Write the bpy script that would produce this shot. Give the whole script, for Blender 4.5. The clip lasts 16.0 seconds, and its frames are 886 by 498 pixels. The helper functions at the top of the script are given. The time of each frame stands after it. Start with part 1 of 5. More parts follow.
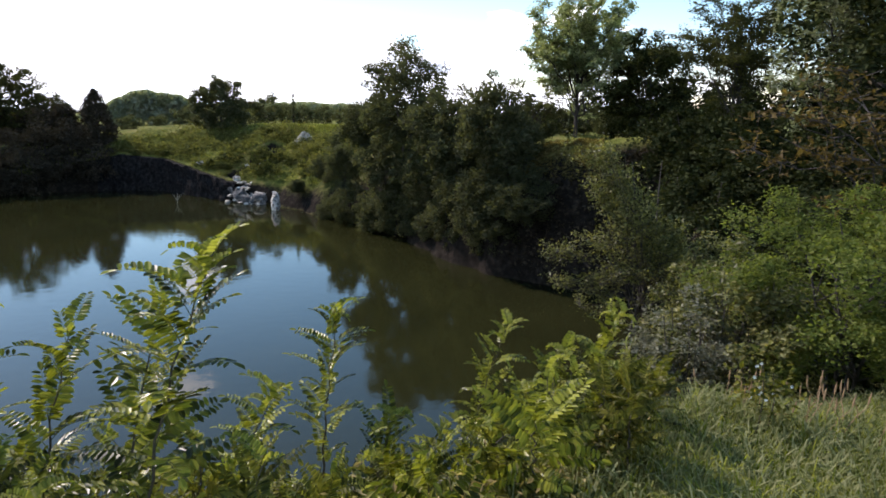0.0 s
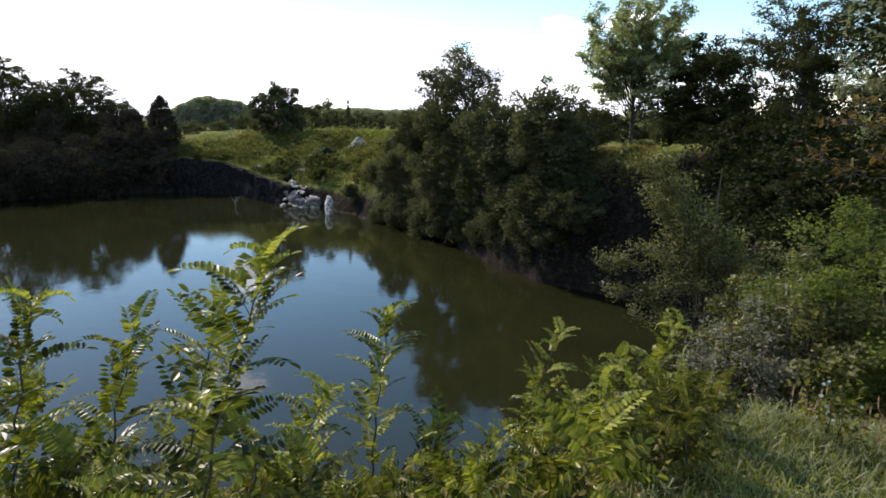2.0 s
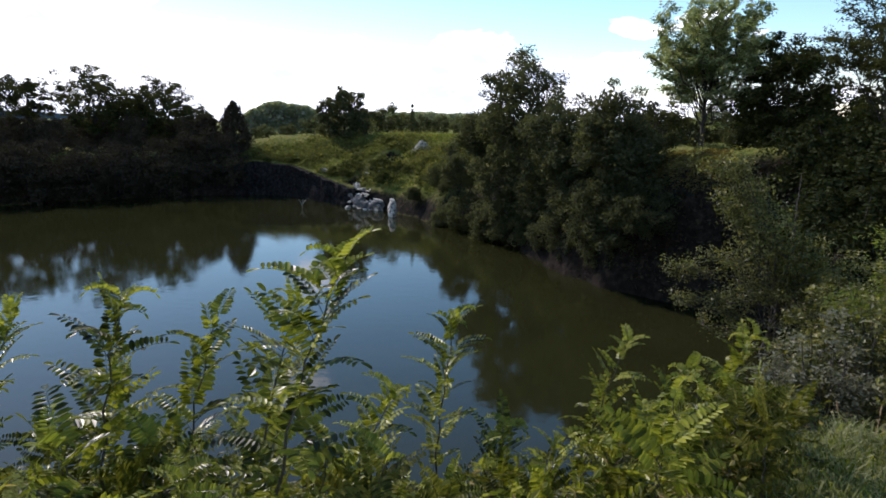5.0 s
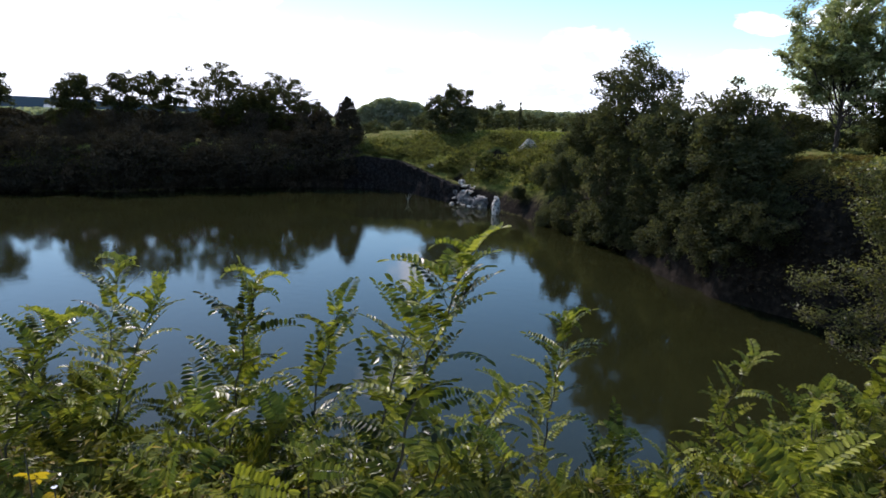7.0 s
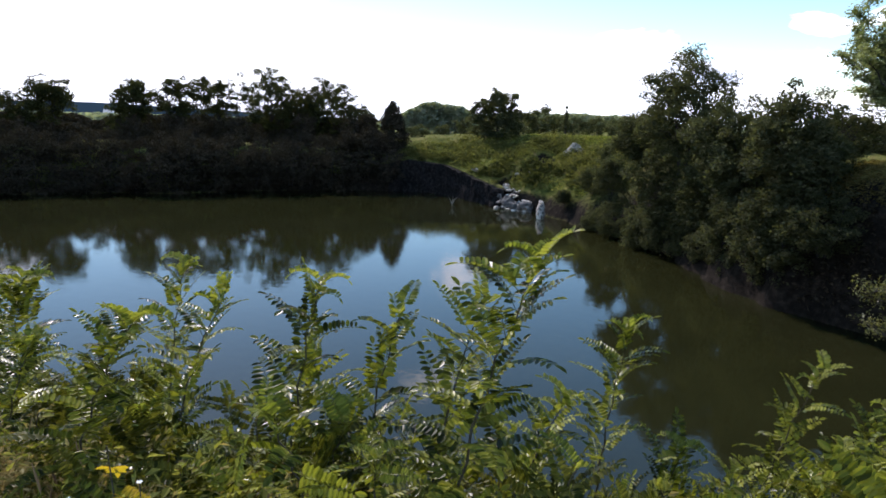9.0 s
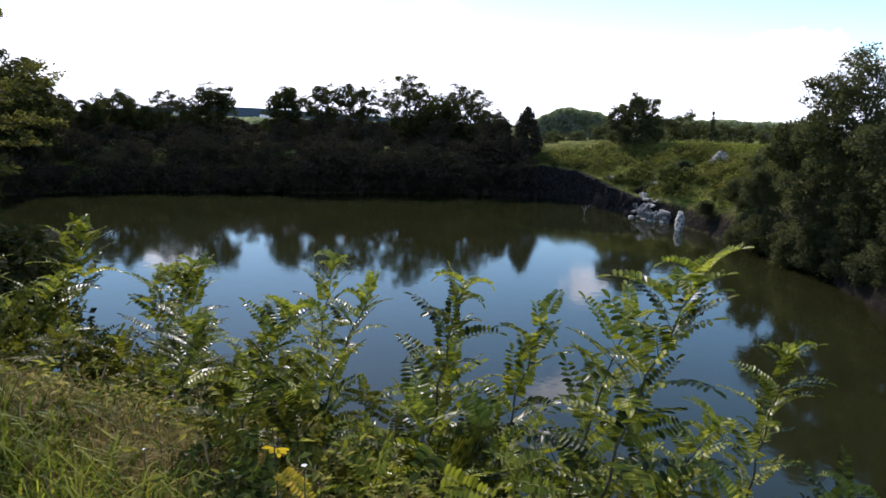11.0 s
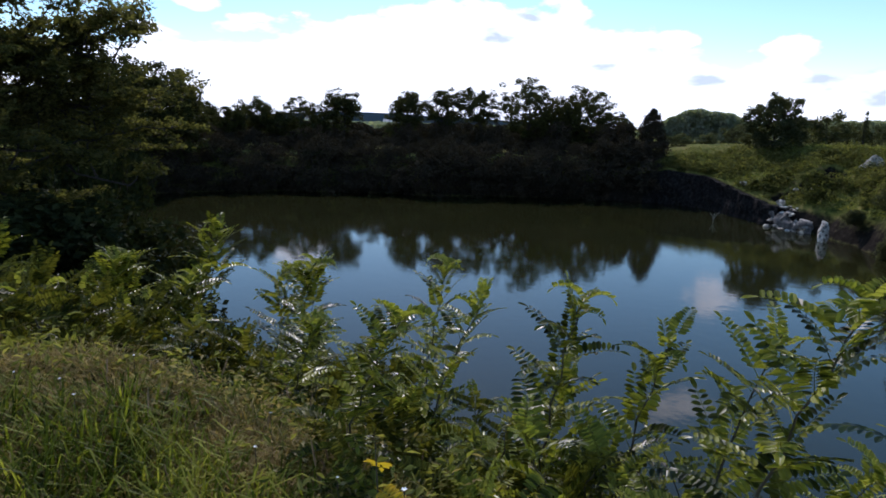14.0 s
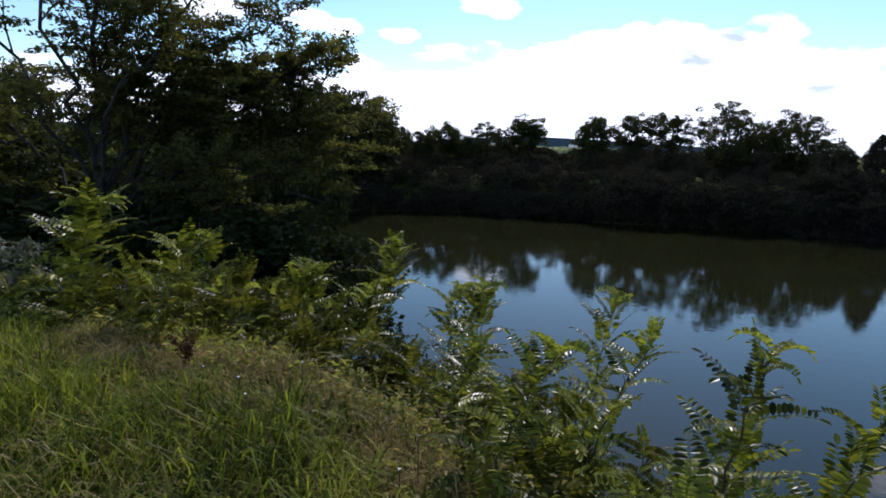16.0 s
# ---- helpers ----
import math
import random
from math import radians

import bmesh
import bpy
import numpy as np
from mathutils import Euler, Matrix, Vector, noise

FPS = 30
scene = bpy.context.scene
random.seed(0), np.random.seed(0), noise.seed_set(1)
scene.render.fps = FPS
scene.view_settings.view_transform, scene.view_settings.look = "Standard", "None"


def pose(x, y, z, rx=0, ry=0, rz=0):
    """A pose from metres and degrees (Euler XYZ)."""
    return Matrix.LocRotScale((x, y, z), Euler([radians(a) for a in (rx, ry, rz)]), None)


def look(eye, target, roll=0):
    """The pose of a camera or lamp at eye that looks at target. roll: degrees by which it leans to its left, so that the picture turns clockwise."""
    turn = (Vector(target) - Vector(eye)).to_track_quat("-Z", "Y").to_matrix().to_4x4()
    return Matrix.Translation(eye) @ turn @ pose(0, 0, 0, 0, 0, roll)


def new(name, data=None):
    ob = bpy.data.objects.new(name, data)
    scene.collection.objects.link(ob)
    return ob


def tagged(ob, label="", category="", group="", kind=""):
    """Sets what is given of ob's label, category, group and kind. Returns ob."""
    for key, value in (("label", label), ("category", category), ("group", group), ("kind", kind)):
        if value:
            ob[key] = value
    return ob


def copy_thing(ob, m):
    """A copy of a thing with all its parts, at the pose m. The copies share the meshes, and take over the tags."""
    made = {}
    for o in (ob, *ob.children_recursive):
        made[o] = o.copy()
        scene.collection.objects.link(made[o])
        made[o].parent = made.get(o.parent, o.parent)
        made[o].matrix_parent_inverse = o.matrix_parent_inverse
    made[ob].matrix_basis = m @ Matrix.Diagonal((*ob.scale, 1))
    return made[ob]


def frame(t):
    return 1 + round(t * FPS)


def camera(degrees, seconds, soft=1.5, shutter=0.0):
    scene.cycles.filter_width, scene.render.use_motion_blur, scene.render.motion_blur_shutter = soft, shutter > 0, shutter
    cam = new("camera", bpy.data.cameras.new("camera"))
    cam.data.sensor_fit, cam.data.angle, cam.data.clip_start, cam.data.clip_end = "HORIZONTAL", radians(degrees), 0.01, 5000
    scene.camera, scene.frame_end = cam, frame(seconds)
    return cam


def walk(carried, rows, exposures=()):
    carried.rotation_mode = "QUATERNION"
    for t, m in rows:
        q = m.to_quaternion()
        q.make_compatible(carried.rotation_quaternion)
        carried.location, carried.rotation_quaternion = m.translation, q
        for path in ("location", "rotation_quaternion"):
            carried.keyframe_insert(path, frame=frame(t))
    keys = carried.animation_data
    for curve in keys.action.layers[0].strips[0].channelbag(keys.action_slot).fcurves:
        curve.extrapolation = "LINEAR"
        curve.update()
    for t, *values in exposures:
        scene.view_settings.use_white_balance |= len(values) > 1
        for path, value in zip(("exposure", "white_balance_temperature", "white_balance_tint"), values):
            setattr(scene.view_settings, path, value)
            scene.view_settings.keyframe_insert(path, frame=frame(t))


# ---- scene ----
cam = camera(69.89, 16.0, soft=1.75)
PATH = [
    (0.0, -0.091, 0.156, 10.012, 78.05, -0.71, 8.89),
    (0.5, -0.095, 0.161, 10.010, 78.32, -0.85, 10.17),
    (1.0, -0.104, 0.163, 10.010, 78.32, -1.03, 11.52),
    (1.5, -0.110, 0.159, 10.009, 78.52, -0.90, 12.86),
    (2.0, -0.109, 0.159, 10.008, 78.51, -0.84, 13.54),
    (2.5, -0.108, 0.156, 10.007, 78.58, -0.80, 14.44),
    (3.0, -0.119, 0.151, 10.006, 78.46, -0.90, 14.80),
    (3.2, -0.120, 0.150, 10.005, 78.46, -0.99, 15.14),
    (5.3, -0.145, 0.144, 10.010, 78.75, -1.32, 20.22),
    (5.5, -0.148, 0.136, 10.010, 78.72, -1.95, 21.16),
    (6.0, -0.199, 0.149, 10.002, 78.59, -1.75, 25.45),
    (6.5, -0.228, 0.139, 10.000, 78.32, -1.56, 27.99),
    (7.0, -0.239, 0.120, 10.002, 78.37, -1.53, 28.58),
    (7.5, -0.263, 0.110, 10.000, 78.31, -1.88, 29.05),
    (8.0, -0.288, 0.114, 9.994, 78.48, -1.80, 29.69),
    (8.5, -0.314, 0.108, 9.993, 78.60, -1.23, 30.81),
    (9.0, -0.333, 0.093, 9.992, 78.62, -1.40, 32.50),
    (9.5, -0.356, 0.085, 9.988, 78.51, -1.56, 34.50),
    (10.0, -0.369, 0.060, 9.994, 78.57, -1.55, 38.98),
    (10.2, -0.374, 0.056, 9.997, 78.85, -1.82, 40.31),
    (12.3, -0.423, 0.026, 10.000, 77.86, -0.64, 47.59),
    (12.5, -0.425, 0.027, 9.999, 77.74, -1.02, 47.53),
    (13.0, -0.444, 0.045, 10.002, 78.12, -1.24, 49.38),
    (13.5, -0.483, 0.090, 9.996, 78.99, -1.23, 51.68),
    (14.0, -0.509, 0.146, 9.987, 78.80, -1.36, 54.86),
    (14.5, -0.523, 0.199, 9.980, 78.70, -0.43, 58.11),
    (15.0, -0.547, 0.242, 9.983, 79.42, -1.71, 62.24),
    (15.5, -0.569, 0.271, 9.977, 79.81, -1.74, 67.58),
    (16.0, -0.592, 0.289, 9.975, 80.54, -1.85, 71.24),
]
walk(cam, [(r[0], pose(*r[1:])) for r in PATH],
     exposures=[(0.0, 0.56, 6380, 25.0), (1.5, 0.50, 6340, 25.0), (3.0, 0.40, 6250, 25.0), (5.5, 0.15, 6100, 25.0), (7.0, 0.16, 6060, 25.0), (9.0, 0.32, 6060, 25.0),
                (10.0, 0.44, 6060, 25.0), (12.5, -0.10, 5860, 25.0), (14.0, -0.26, 5760, 25.0), (16.0, -0.24, 5760, 25.0)])

# ---- light ----
SUN_AZ, SUN_EL = 58.5, 39.0          # degrees left of +y, degrees up


def way(az, el):
    a, e = radians(az), radians(el)
    return Vector((-math.sin(a) * math.cos(e), math.cos(a) * math.cos(e), math.sin(e)))


sun = new("sun", bpy.data.lights.new("sun", "SUN"))
sun.data.energy, sun.data.angle, sun.data.color = 4.6, radians(0.53), (1.0, 0.93, 0.82)
sun.matrix_world = look(way(SUN_AZ, SUN_EL) * 60, (0, 0, 0))


def make_world():
    w = bpy.data.worlds.new("sky")
    scene.world = w
    w.use_nodes = True
    nt = w.node_tree
    N, K = nt.nodes, nt.links
    N.clear()

    def n(kind, **kw):
        o = N.new(kind)
        for k, v in kw.items():
            if k == "operation":
                o.operation = v
        return o

    def math2(op, a, b=None, c=None):
        o = n("ShaderNodeMath", operation=op)
        for i, v in enumerate((a, b, c)):
            if v is None:
                continue
            if isinstance(v, (int, float)):
                o.inputs[i].default_value = v
            else:
                K.new(v, o.inputs[i])
        return o.outputs[0]

    sky = n("ShaderNodeTexSky")
    sky.sky_type, sky.sun_disc = "NISHITA", False
    sky.sun_elevation, sky.sun_rotation = radians(SUN_EL), radians(-SUN_AZ)
    sky.air_density, sky.dust_density, sky.ozone_density = 1.0, 0.15, 0.9
    co = n("ShaderNodeTexCoord").outputs["Generated"]
    sep = n("ShaderNodeSeparateXYZ")
    K.new(co, sep.inputs[0])
    z = sep.outputs[2]

    stretch = n("ShaderNodeMapping")
    stretch.inputs["Scale"].default_value = (1, 1, 2.6)
    K.new(co, stretch.inputs[0])
    big = n("ShaderNodeTexNoise")
    big.inputs["Scale"].default_value, big.inputs["Detail"].default_value, big.inputs["Roughness"].default_value = 7.5, 7, 0.55
    K.new(stretch.outputs[0], big.inputs["Vector"])
    fine = n("ShaderNodeTexNoise")
    fine.inputs["Scale"].default_value, fine.inputs["Detail"].default_value = 16, 5
    K.new(stretch.outputs[0], fine.inputs["Vector"])
    # a bank of bright cloud low under the sun: its upper edge, in degrees, round the compass
    az = math2("MULTIPLY", math2("ARCTAN2", math2("MULTIPLY", sep.outputs[0], -1.0), sep.outputs[1]), 180 / math.pi)
    el = math2("MULTIPLY", math2("ARCSINE", z), 180 / math.pi)
    skyline = n("ShaderNodeValToRGB")
    stops = ((-180, 3.0), (-30, 0.5), (-10, 2.3), (2, 4.2), (8, 4.7), (12, 6.2), (17, 7.6), (19, 6.9), (21.5, 4.9), (24, 4.5), (27.3, 6.8), (31, 5.5), (35, 6.2), (39, 7.6), (43, 9.7), (52, 10.4), (58, 9.8), (64, 8.3), (70, 7.9), (76, 6.8), (80, 5.6), (90, 5.0), (110, 4.0), (180, 3.0))
    edge = skyline.color_ramp.elements
    while len(edge) < len(stops):
        edge.new(0.5)
    for k, (a, e) in enumerate(stops):
        edge[k].position = (a + 180) / 360
        edge[k].color = (e / 20, e / 20, e / 20, 1)
    K.new(math2("MULTIPLY_ADD", az, 1 / 360, 0.5), skyline.inputs[0])
    rough = math2("MULTIPLY_ADD", big.outputs[0], 9.0, -4.5)
    over = math2("SUBTRACT", math2("ADD", math2("MULTIPLY", skyline.outputs[0], 20.0), rough), el)
    bank = math2("MULTIPLY", math2("ADD", over, math2("MULTIPLY_ADD", fine.outputs[0], 2.4, -1.2)), 0.42)
    # single puffs of fair-weather cloud, and hollows in the bank
    def blob(az, el, wide):
        d = n("ShaderNodeVectorMath", operation="DISTANCE")
        K.new(stretch.outputs[0], d.inputs[0])
        w = way(az, el)
        d.inputs[1].default_value = (w.x, w.y, w.z * 2.6)
        return math2("SUBTRACT", 1.0, math2("DIVIDE", d.outputs["Value"], radians(wide)))

    def most(spots):
        best = None
        for az, el, wide in spots:
            p = math2("MAXIMUM", blob(az, el, wide), -1.5)
            best = p if best is None else math2("MAXIMUM", best, p)
        return best

    puffs = most(((3.7, 8.0, 2.2), (5.4, 5.3, 2.6), (-2.2, 8.4, 2.4), (-6.3, 7.1, 1.6), (17.0, 7.0, 2.4), (27.2, 6.2, 2.4), (35.6, 7.0, 2.0), (83.4, 9.9, 3.6), (80.2, 9.5, 2.8), (75.9, 9.0, 2.0), (78.8, 6.6, 2.6), (67, 11.8, 2.8), (91, 10.2, 3.4),
                  (31.3, 12.8, 1.9), (31.1, 13.9, 2.1), (31.4, 14.8, 1.6), (33.0, 23.0, 3.6), (112, 16, 8), (140, 30, 26), (-70, 32, 26), (200, 25, 24), (-20, 20, 6)))
    puffs = math2("ADD", math2("MULTIPLY", puffs, 0.9), math2("ADD", math2("MULTIPLY_ADD", big.outputs[0], 2.6, -1.4), math2("MULTIPLY_ADD", fine.outputs[0], 1.6, -0.8)))
    holes = most(((46.0, 5.7, 1.9), (41.8, 5.1, 1.8), (27.4, 5.0, 1.5), (47.6, 8.9, 2.0), (19.8, 4.4, 2.6), (15.2, 6.5, 3.6), (14.8, 7.0, 1.6), (84.5, 9.9, 1.8), (33.0, 4.0, 2.4), (16.5, 3.8, 4.0), (36.0, 5.6, 2.6), (50.5, 7.6, 2.2), (16.5, 6.2, 7.0), (21.5, 4.4, 6.0), (12.5, 4.6, 6.0), (18.0, 2.6, 6.0)))
    holes = math2("MULTIPLY", math2("MAXIMUM", math2("ADD", holes, math2("MULTIPLY_ADD", fine.outputs[0], 4.2, -2.35)), 0.0), 0.9)
    body = math2("MAXIMUM", bank, puffs)
    body = math2("MINIMUM", math2("MAXIMUM", math2("MULTIPLY", body, 3.2), 0.0), 1.0)
    shade = n("ShaderNodeMixRGB")
    shade.inputs[1].default_value, shade.inputs[2].default_value = (14.2, 15.6, 16.2, 1), (23.2, 24.0, 23.6, 1)
    K.new(fine.outputs[0], shade.inputs[0])
    grey = n("ShaderNodeMixRGB")
    grey.inputs[2].default_value = (4.6, 6.6, 9.2, 1)
    K.new(math2("MINIMUM", math2("MULTIPLY", holes, 0.9), 0.65), grey.inputs[0])
    K.new(shade.outputs[0], grey.inputs[1])
    mix = n("ShaderNodeMixRGB")
    K.new(body, mix.inputs[0])
    deep = n("ShaderNodeHueSaturation")
    deep.inputs["Hue"].default_value, deep.inputs["Saturation"].default_value, deep.inputs["Value"].default_value = 0.478, 1.18, 1.93
    K.new(sky.outputs[0], deep.inputs["Color"])
    K.new(deep.outputs[0], mix.inputs[1])
    K.new(grey.outputs[0], mix.inputs[2])
    bg = n("ShaderNodeBackground")
    bg.inputs["Strength"].default_value = 0.085
    K.new(mix.outputs[0], bg.inputs[0])
    out = n("ShaderNodeOutputWorld")
    K.new(bg.outputs[0], out.inputs[0])


make_world()


# ---- materials ----
def node_material(name):
    m = bpy.data.materials.new(name)
    m.use_nodes = True
    nt = m.node_tree
    b = nt.nodes["Principled BSDF"]
    return m, nt.nodes, nt.links, b


def ramp(N, stops):
    r = N.new("ShaderNodeValToRGB")
    e = r.color_ramp.elements
    while len(e) < len(stops):
        e.new(0.5)
    for k, (p, c) in enumerate(stops):
        e[k].position, e[k].color = p, (*c, 1)
    return r


def noise_node(N, K, scale, detail=4, rough=0.55, source=None):
    t = N.new("ShaderNodeTexNoise")
    t.inputs["Scale"].default_value, t.inputs["Detail"].default_value, t.inputs["Roughness"].default_value = scale, detail, rough
    if source is None:
        source = N.new("ShaderNodeNewGeometry").outputs["Position"]
    K.new(source, t.inputs["Vector"])
    return t


def leaf_material(name, dark, mid, light, through_light=0.4, gloss=0.45, patch=0.6, single=False, shine=0.12):
    """Foliage: each leaf its own green, drifting in patches, light passing through it."""
    m, N, K, b = node_material(name)
    geo = N.new("ShaderNodeNewGeometry")
    tint = N.new("ShaderNodeMath")
    tint.operation = "MULTIPLY_ADD"
    tint.inputs[1].default_value = 0.6
    K.new(geo.outputs["Random Per Island"], tint.inputs[0])
    t = noise_node(N, K, patch, 2, 0.5, geo.outputs["Position"])
    half = N.new("ShaderNodeMath")
    half.operation = "MULTIPLY_ADD"
    half.inputs[1].default_value, half.inputs[2].default_value = 0.9, -0.25
    K.new(t.outputs[0], half.inputs[0])
    last = half.outputs[0]
    if single:
        info = N.new("ShaderNodeObjectInfo")
        more = N.new("ShaderNodeMath")
        more.operation = "MULTIPLY_ADD"
        more.inputs[1].default_value = 0.45
        K.new(info.outputs["Random"], more.inputs[0])
        K.new(last, more.inputs[2])
        last = more.outputs[0]
    K.new(last, tint.inputs[2])
    r = ramp(N, ((0.08, dark), (0.5, mid), (0.97, light)))
    K.new(tint.outputs[0], r.inputs[0])
    K.new(r.outputs[0], b.inputs["Base Color"])
    b.inputs["Roughness"].default_value = gloss
    b.inputs["Specular IOR Level"].default_value = shine
    tr = N.new("ShaderNodeBsdfTranslucent")
    warm = N.new("ShaderNodeMixRGB")
    warm.blend_type, warm.inputs[0].default_value = "MULTIPLY", 1.0
    warm.inputs[2].default_value = (1.28, 1.32, 0.6, 1)
    K.new(r.outputs[0], warm.inputs[1])
    K.new(warm.outputs[0], tr.inputs[0])
    mix = N.new("ShaderNodeMixShader")
    mix.inputs[0].default_value = through_light
    K.new(b.outputs[0], mix.inputs[1])
    K.new(tr.outputs[0], mix.inputs[2])
    K.new(mix.outputs[0], N["Material Output"].inputs["Surface"])
    return m


def bark_material(name, a, c):
    m, N, K, b = node_material(name)
    t = noise_node(N, K, 9, 6, 0.65)
    r = ramp(N, ((0.3, a), (0.75, c)))
    K.new(t.outputs[0], r.inputs[0])
    K.new(r.outputs[0], b.inputs["Base Color"])
    b.inputs["Roughness"].default_value = 0.9
    bp = N.new("ShaderNodeBump")
    bp.inputs["Strength"].default_value, bp.inputs["Distance"].default_value = 0.6, 0.02
    K.new(t.outputs[0], bp.inputs["Height"])
    K.new(bp.outputs[0], b.inputs["Normal"])
    return m


def ground_material():
    """Rough turf on the level; earth and shade-darkened rock where the bank is steep."""
    m, N, K, b = node_material("turf_earth_and_rock")
    geo = N.new("ShaderNodeNewGeometry")
    pos = geo.outputs["Position"]
    a = noise_node(N, K, 0.28, 5, 0.6, pos)
    c = noise_node(N, K, 2.3, 6, 0.7, pos)
    mixn = N.new("ShaderNodeMath")
    mixn.operation = "MULTIPLY_ADD"
    mixn.inputs[1].default_value = 0.55
    K.new(a.outputs[0], mixn.inputs[0])
    half = N.new("ShaderNodeMath")
    half.operation = "MULTIPLY"
    half.inputs[1].default_value = 0.45
    K.new(c.outputs[0], half.inputs[0])
    K.new(half.outputs[0], mixn.inputs[2])
    turf = ramp(N, ((0.34, (0.034, 0.045, 0.011)), (0.46, (0.095, 0.108, 0.024)), (0.56, (0.165, 0.155, 0.045)), (0.66, (0.19, 0.13, 0.068))))
    K.new(mixn.outputs[0], turf.inputs[0])
    # near-black tones put the shade of the cliffs into the rock
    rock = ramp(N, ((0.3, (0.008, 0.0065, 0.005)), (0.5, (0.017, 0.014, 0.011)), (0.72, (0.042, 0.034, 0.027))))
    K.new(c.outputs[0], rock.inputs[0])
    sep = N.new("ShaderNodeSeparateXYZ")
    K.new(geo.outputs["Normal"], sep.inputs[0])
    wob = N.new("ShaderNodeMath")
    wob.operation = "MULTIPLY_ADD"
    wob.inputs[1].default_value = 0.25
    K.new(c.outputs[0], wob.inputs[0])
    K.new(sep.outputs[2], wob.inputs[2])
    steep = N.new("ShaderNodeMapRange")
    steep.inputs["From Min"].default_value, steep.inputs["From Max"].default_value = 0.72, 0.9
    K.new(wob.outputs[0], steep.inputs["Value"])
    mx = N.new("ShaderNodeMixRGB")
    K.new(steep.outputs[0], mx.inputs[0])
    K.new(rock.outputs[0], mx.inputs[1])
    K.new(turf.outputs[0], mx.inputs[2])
    K.new(mx.outputs[0], b.inputs["Base Color"])
    b.inputs["Roughness"].default_value = 0.95
    b.inputs["Specular IOR Level"].default_value = 0.02
    bp = N.new("ShaderNodeBump")
    bp.inputs["Strength"].default_value, bp.inputs["Distance"].default_value = 0.8, 0.25
    K.new(c.outputs[0], bp.inputs["Height"])
    K.new(bp.outputs[0], b.inputs["Normal"])
    return m


def water_material():
    """Still, murky olive pond water with the faintest ripple."""
    m, N, K, b = node_material("pond_water")
    pos = N.new("ShaderNodeNewGeometry").outputs["Position"]
    t = noise_node(N, K, 0.15, 3, 0.5, pos)
    r = ramp(N, ((0.35, (0.0132, 0.0142, 0.0048)), (0.7, (0.0178, 0.0188, 0.0062))))
    K.new(t.outputs[0], r.inputs[0])
    K.new(r.outputs[0], b.inputs["Base Color"])
    b.inputs["Roughness"].default_value = 0.05
    b.inputs["IOR"].default_value = 1.333
    st = N.new("ShaderNodeMapping")
    st.inputs["Scale"].default_value = (1.0, 1.0, 1.0)
    K.new(pos, st.inputs[0])
    rip = noise_node(N, K, 1.6, 3, 0.5, st.outputs[0])
    bp = N.new("ShaderNodeBump")
    bp.inputs["Strength"].default_value, bp.inputs["Distance"].default_value = 0.16, 0.03
    K.new(rip.outputs[0], bp.inputs["Height"])
    K.new(bp.outputs[0], b.inputs["Normal"])
    return m


def stone_material(name, a, c, e):
    m, N, K, b = node_material(name)
    pos = N.new("ShaderNodeNewGeometry").outputs["Position"]
    t = noise_node(N, K, 2.6, 8, 0.7, pos)
    r = ramp(N, ((0.4, a), (0.5, c), (0.62, e)))
    K.new(t.outputs[0], r.inputs[0])
    K.new(r.outputs[0], b.inputs["Base Color"])
    b.inputs["Roughness"].default_value = 0.85
    bp = N.new("ShaderNodeBump")
    bp.inputs["Strength"].default_value, bp.inputs["Distance"].default_value = 0.9, 0.12
    K.new(t.outputs[0], bp.inputs["Height"])
    K.new(bp.outputs[0], b.inputs["Normal"])
    return m


def plain(name, colour, rough=0.7):
    m, N, K, b = node_material(name)
    t = noise_node(N, K, 4, 4)
    r = ramp(N, ((0.2, tuple(0.8 * v for v in colour)), (0.8, tuple(min(1, 1.15 * v) for v in colour))))
    K.new(t.outputs[0], r.inputs[0])
    K.new(r.outputs[0], b.inputs["Base Color"])
    b.inputs["Roughness"].default_value = rough
    return m


GROUND = ground_material()
WATER = water_material()
PALE_ROCK = stone_material("pale_weathered_rock", (0.06, 0.052, 0.044), (0.45, 0.4, 0.34), (0.8, 0.73, 0.64))
SLOPE_ROCK = stone_material("lichened_slope_rock", (0.07, 0.066, 0.05), (0.26, 0.245, 0.2), (0.5, 0.47, 0.4))
# the face's shade is put into this near-black rock colour
QUARRY_ROCK = stone_material("shade_toned_quarry_rock", (0.007, 0.0066, 0.0066), (0.014, 0.013, 0.013), (0.03, 0.028, 0.027))
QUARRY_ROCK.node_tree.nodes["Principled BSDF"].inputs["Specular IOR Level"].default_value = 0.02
# dark rock for the backing that stands for shade between stones
GAP_SHADE_ROCK = stone_material("gap_shade_rock", (0.04, 0.038, 0.037), (0.10, 0.095, 0.09), (0.2, 0.19, 0.18))
# darker bark copy: the backlit look of stems against sky is in the colour
DARK_BARK = bark_material("backlit_dark_bark", (0.012, 0.01, 0.008), (0.035, 0.03, 0.025))
BARK = bark_material("grey_brown_bark", (0.022, 0.018, 0.014), (0.065, 0.055, 0.046))
DEAD_WOOD = bark_material("bleached_dead_wood", (0.16, 0.15, 0.13), (0.32, 0.3, 0.27))
TWIG = bark_material("olive_twig", (0.03, 0.026, 0.016), (0.07, 0.06, 0.035))
STRAW = plain("dry_straw", (0.27, 0.17, 0.085), 0.9)
# near-black greens that carry the shade of hollows in the colour
LEAF_DARK = leaf_material("shade_toned_leaves", (0.013, 0.017, 0.008), (0.026, 0.033, 0.013), (0.05, 0.056, 0.022), 0.2, 0.75, 0.5, False, 0.02)
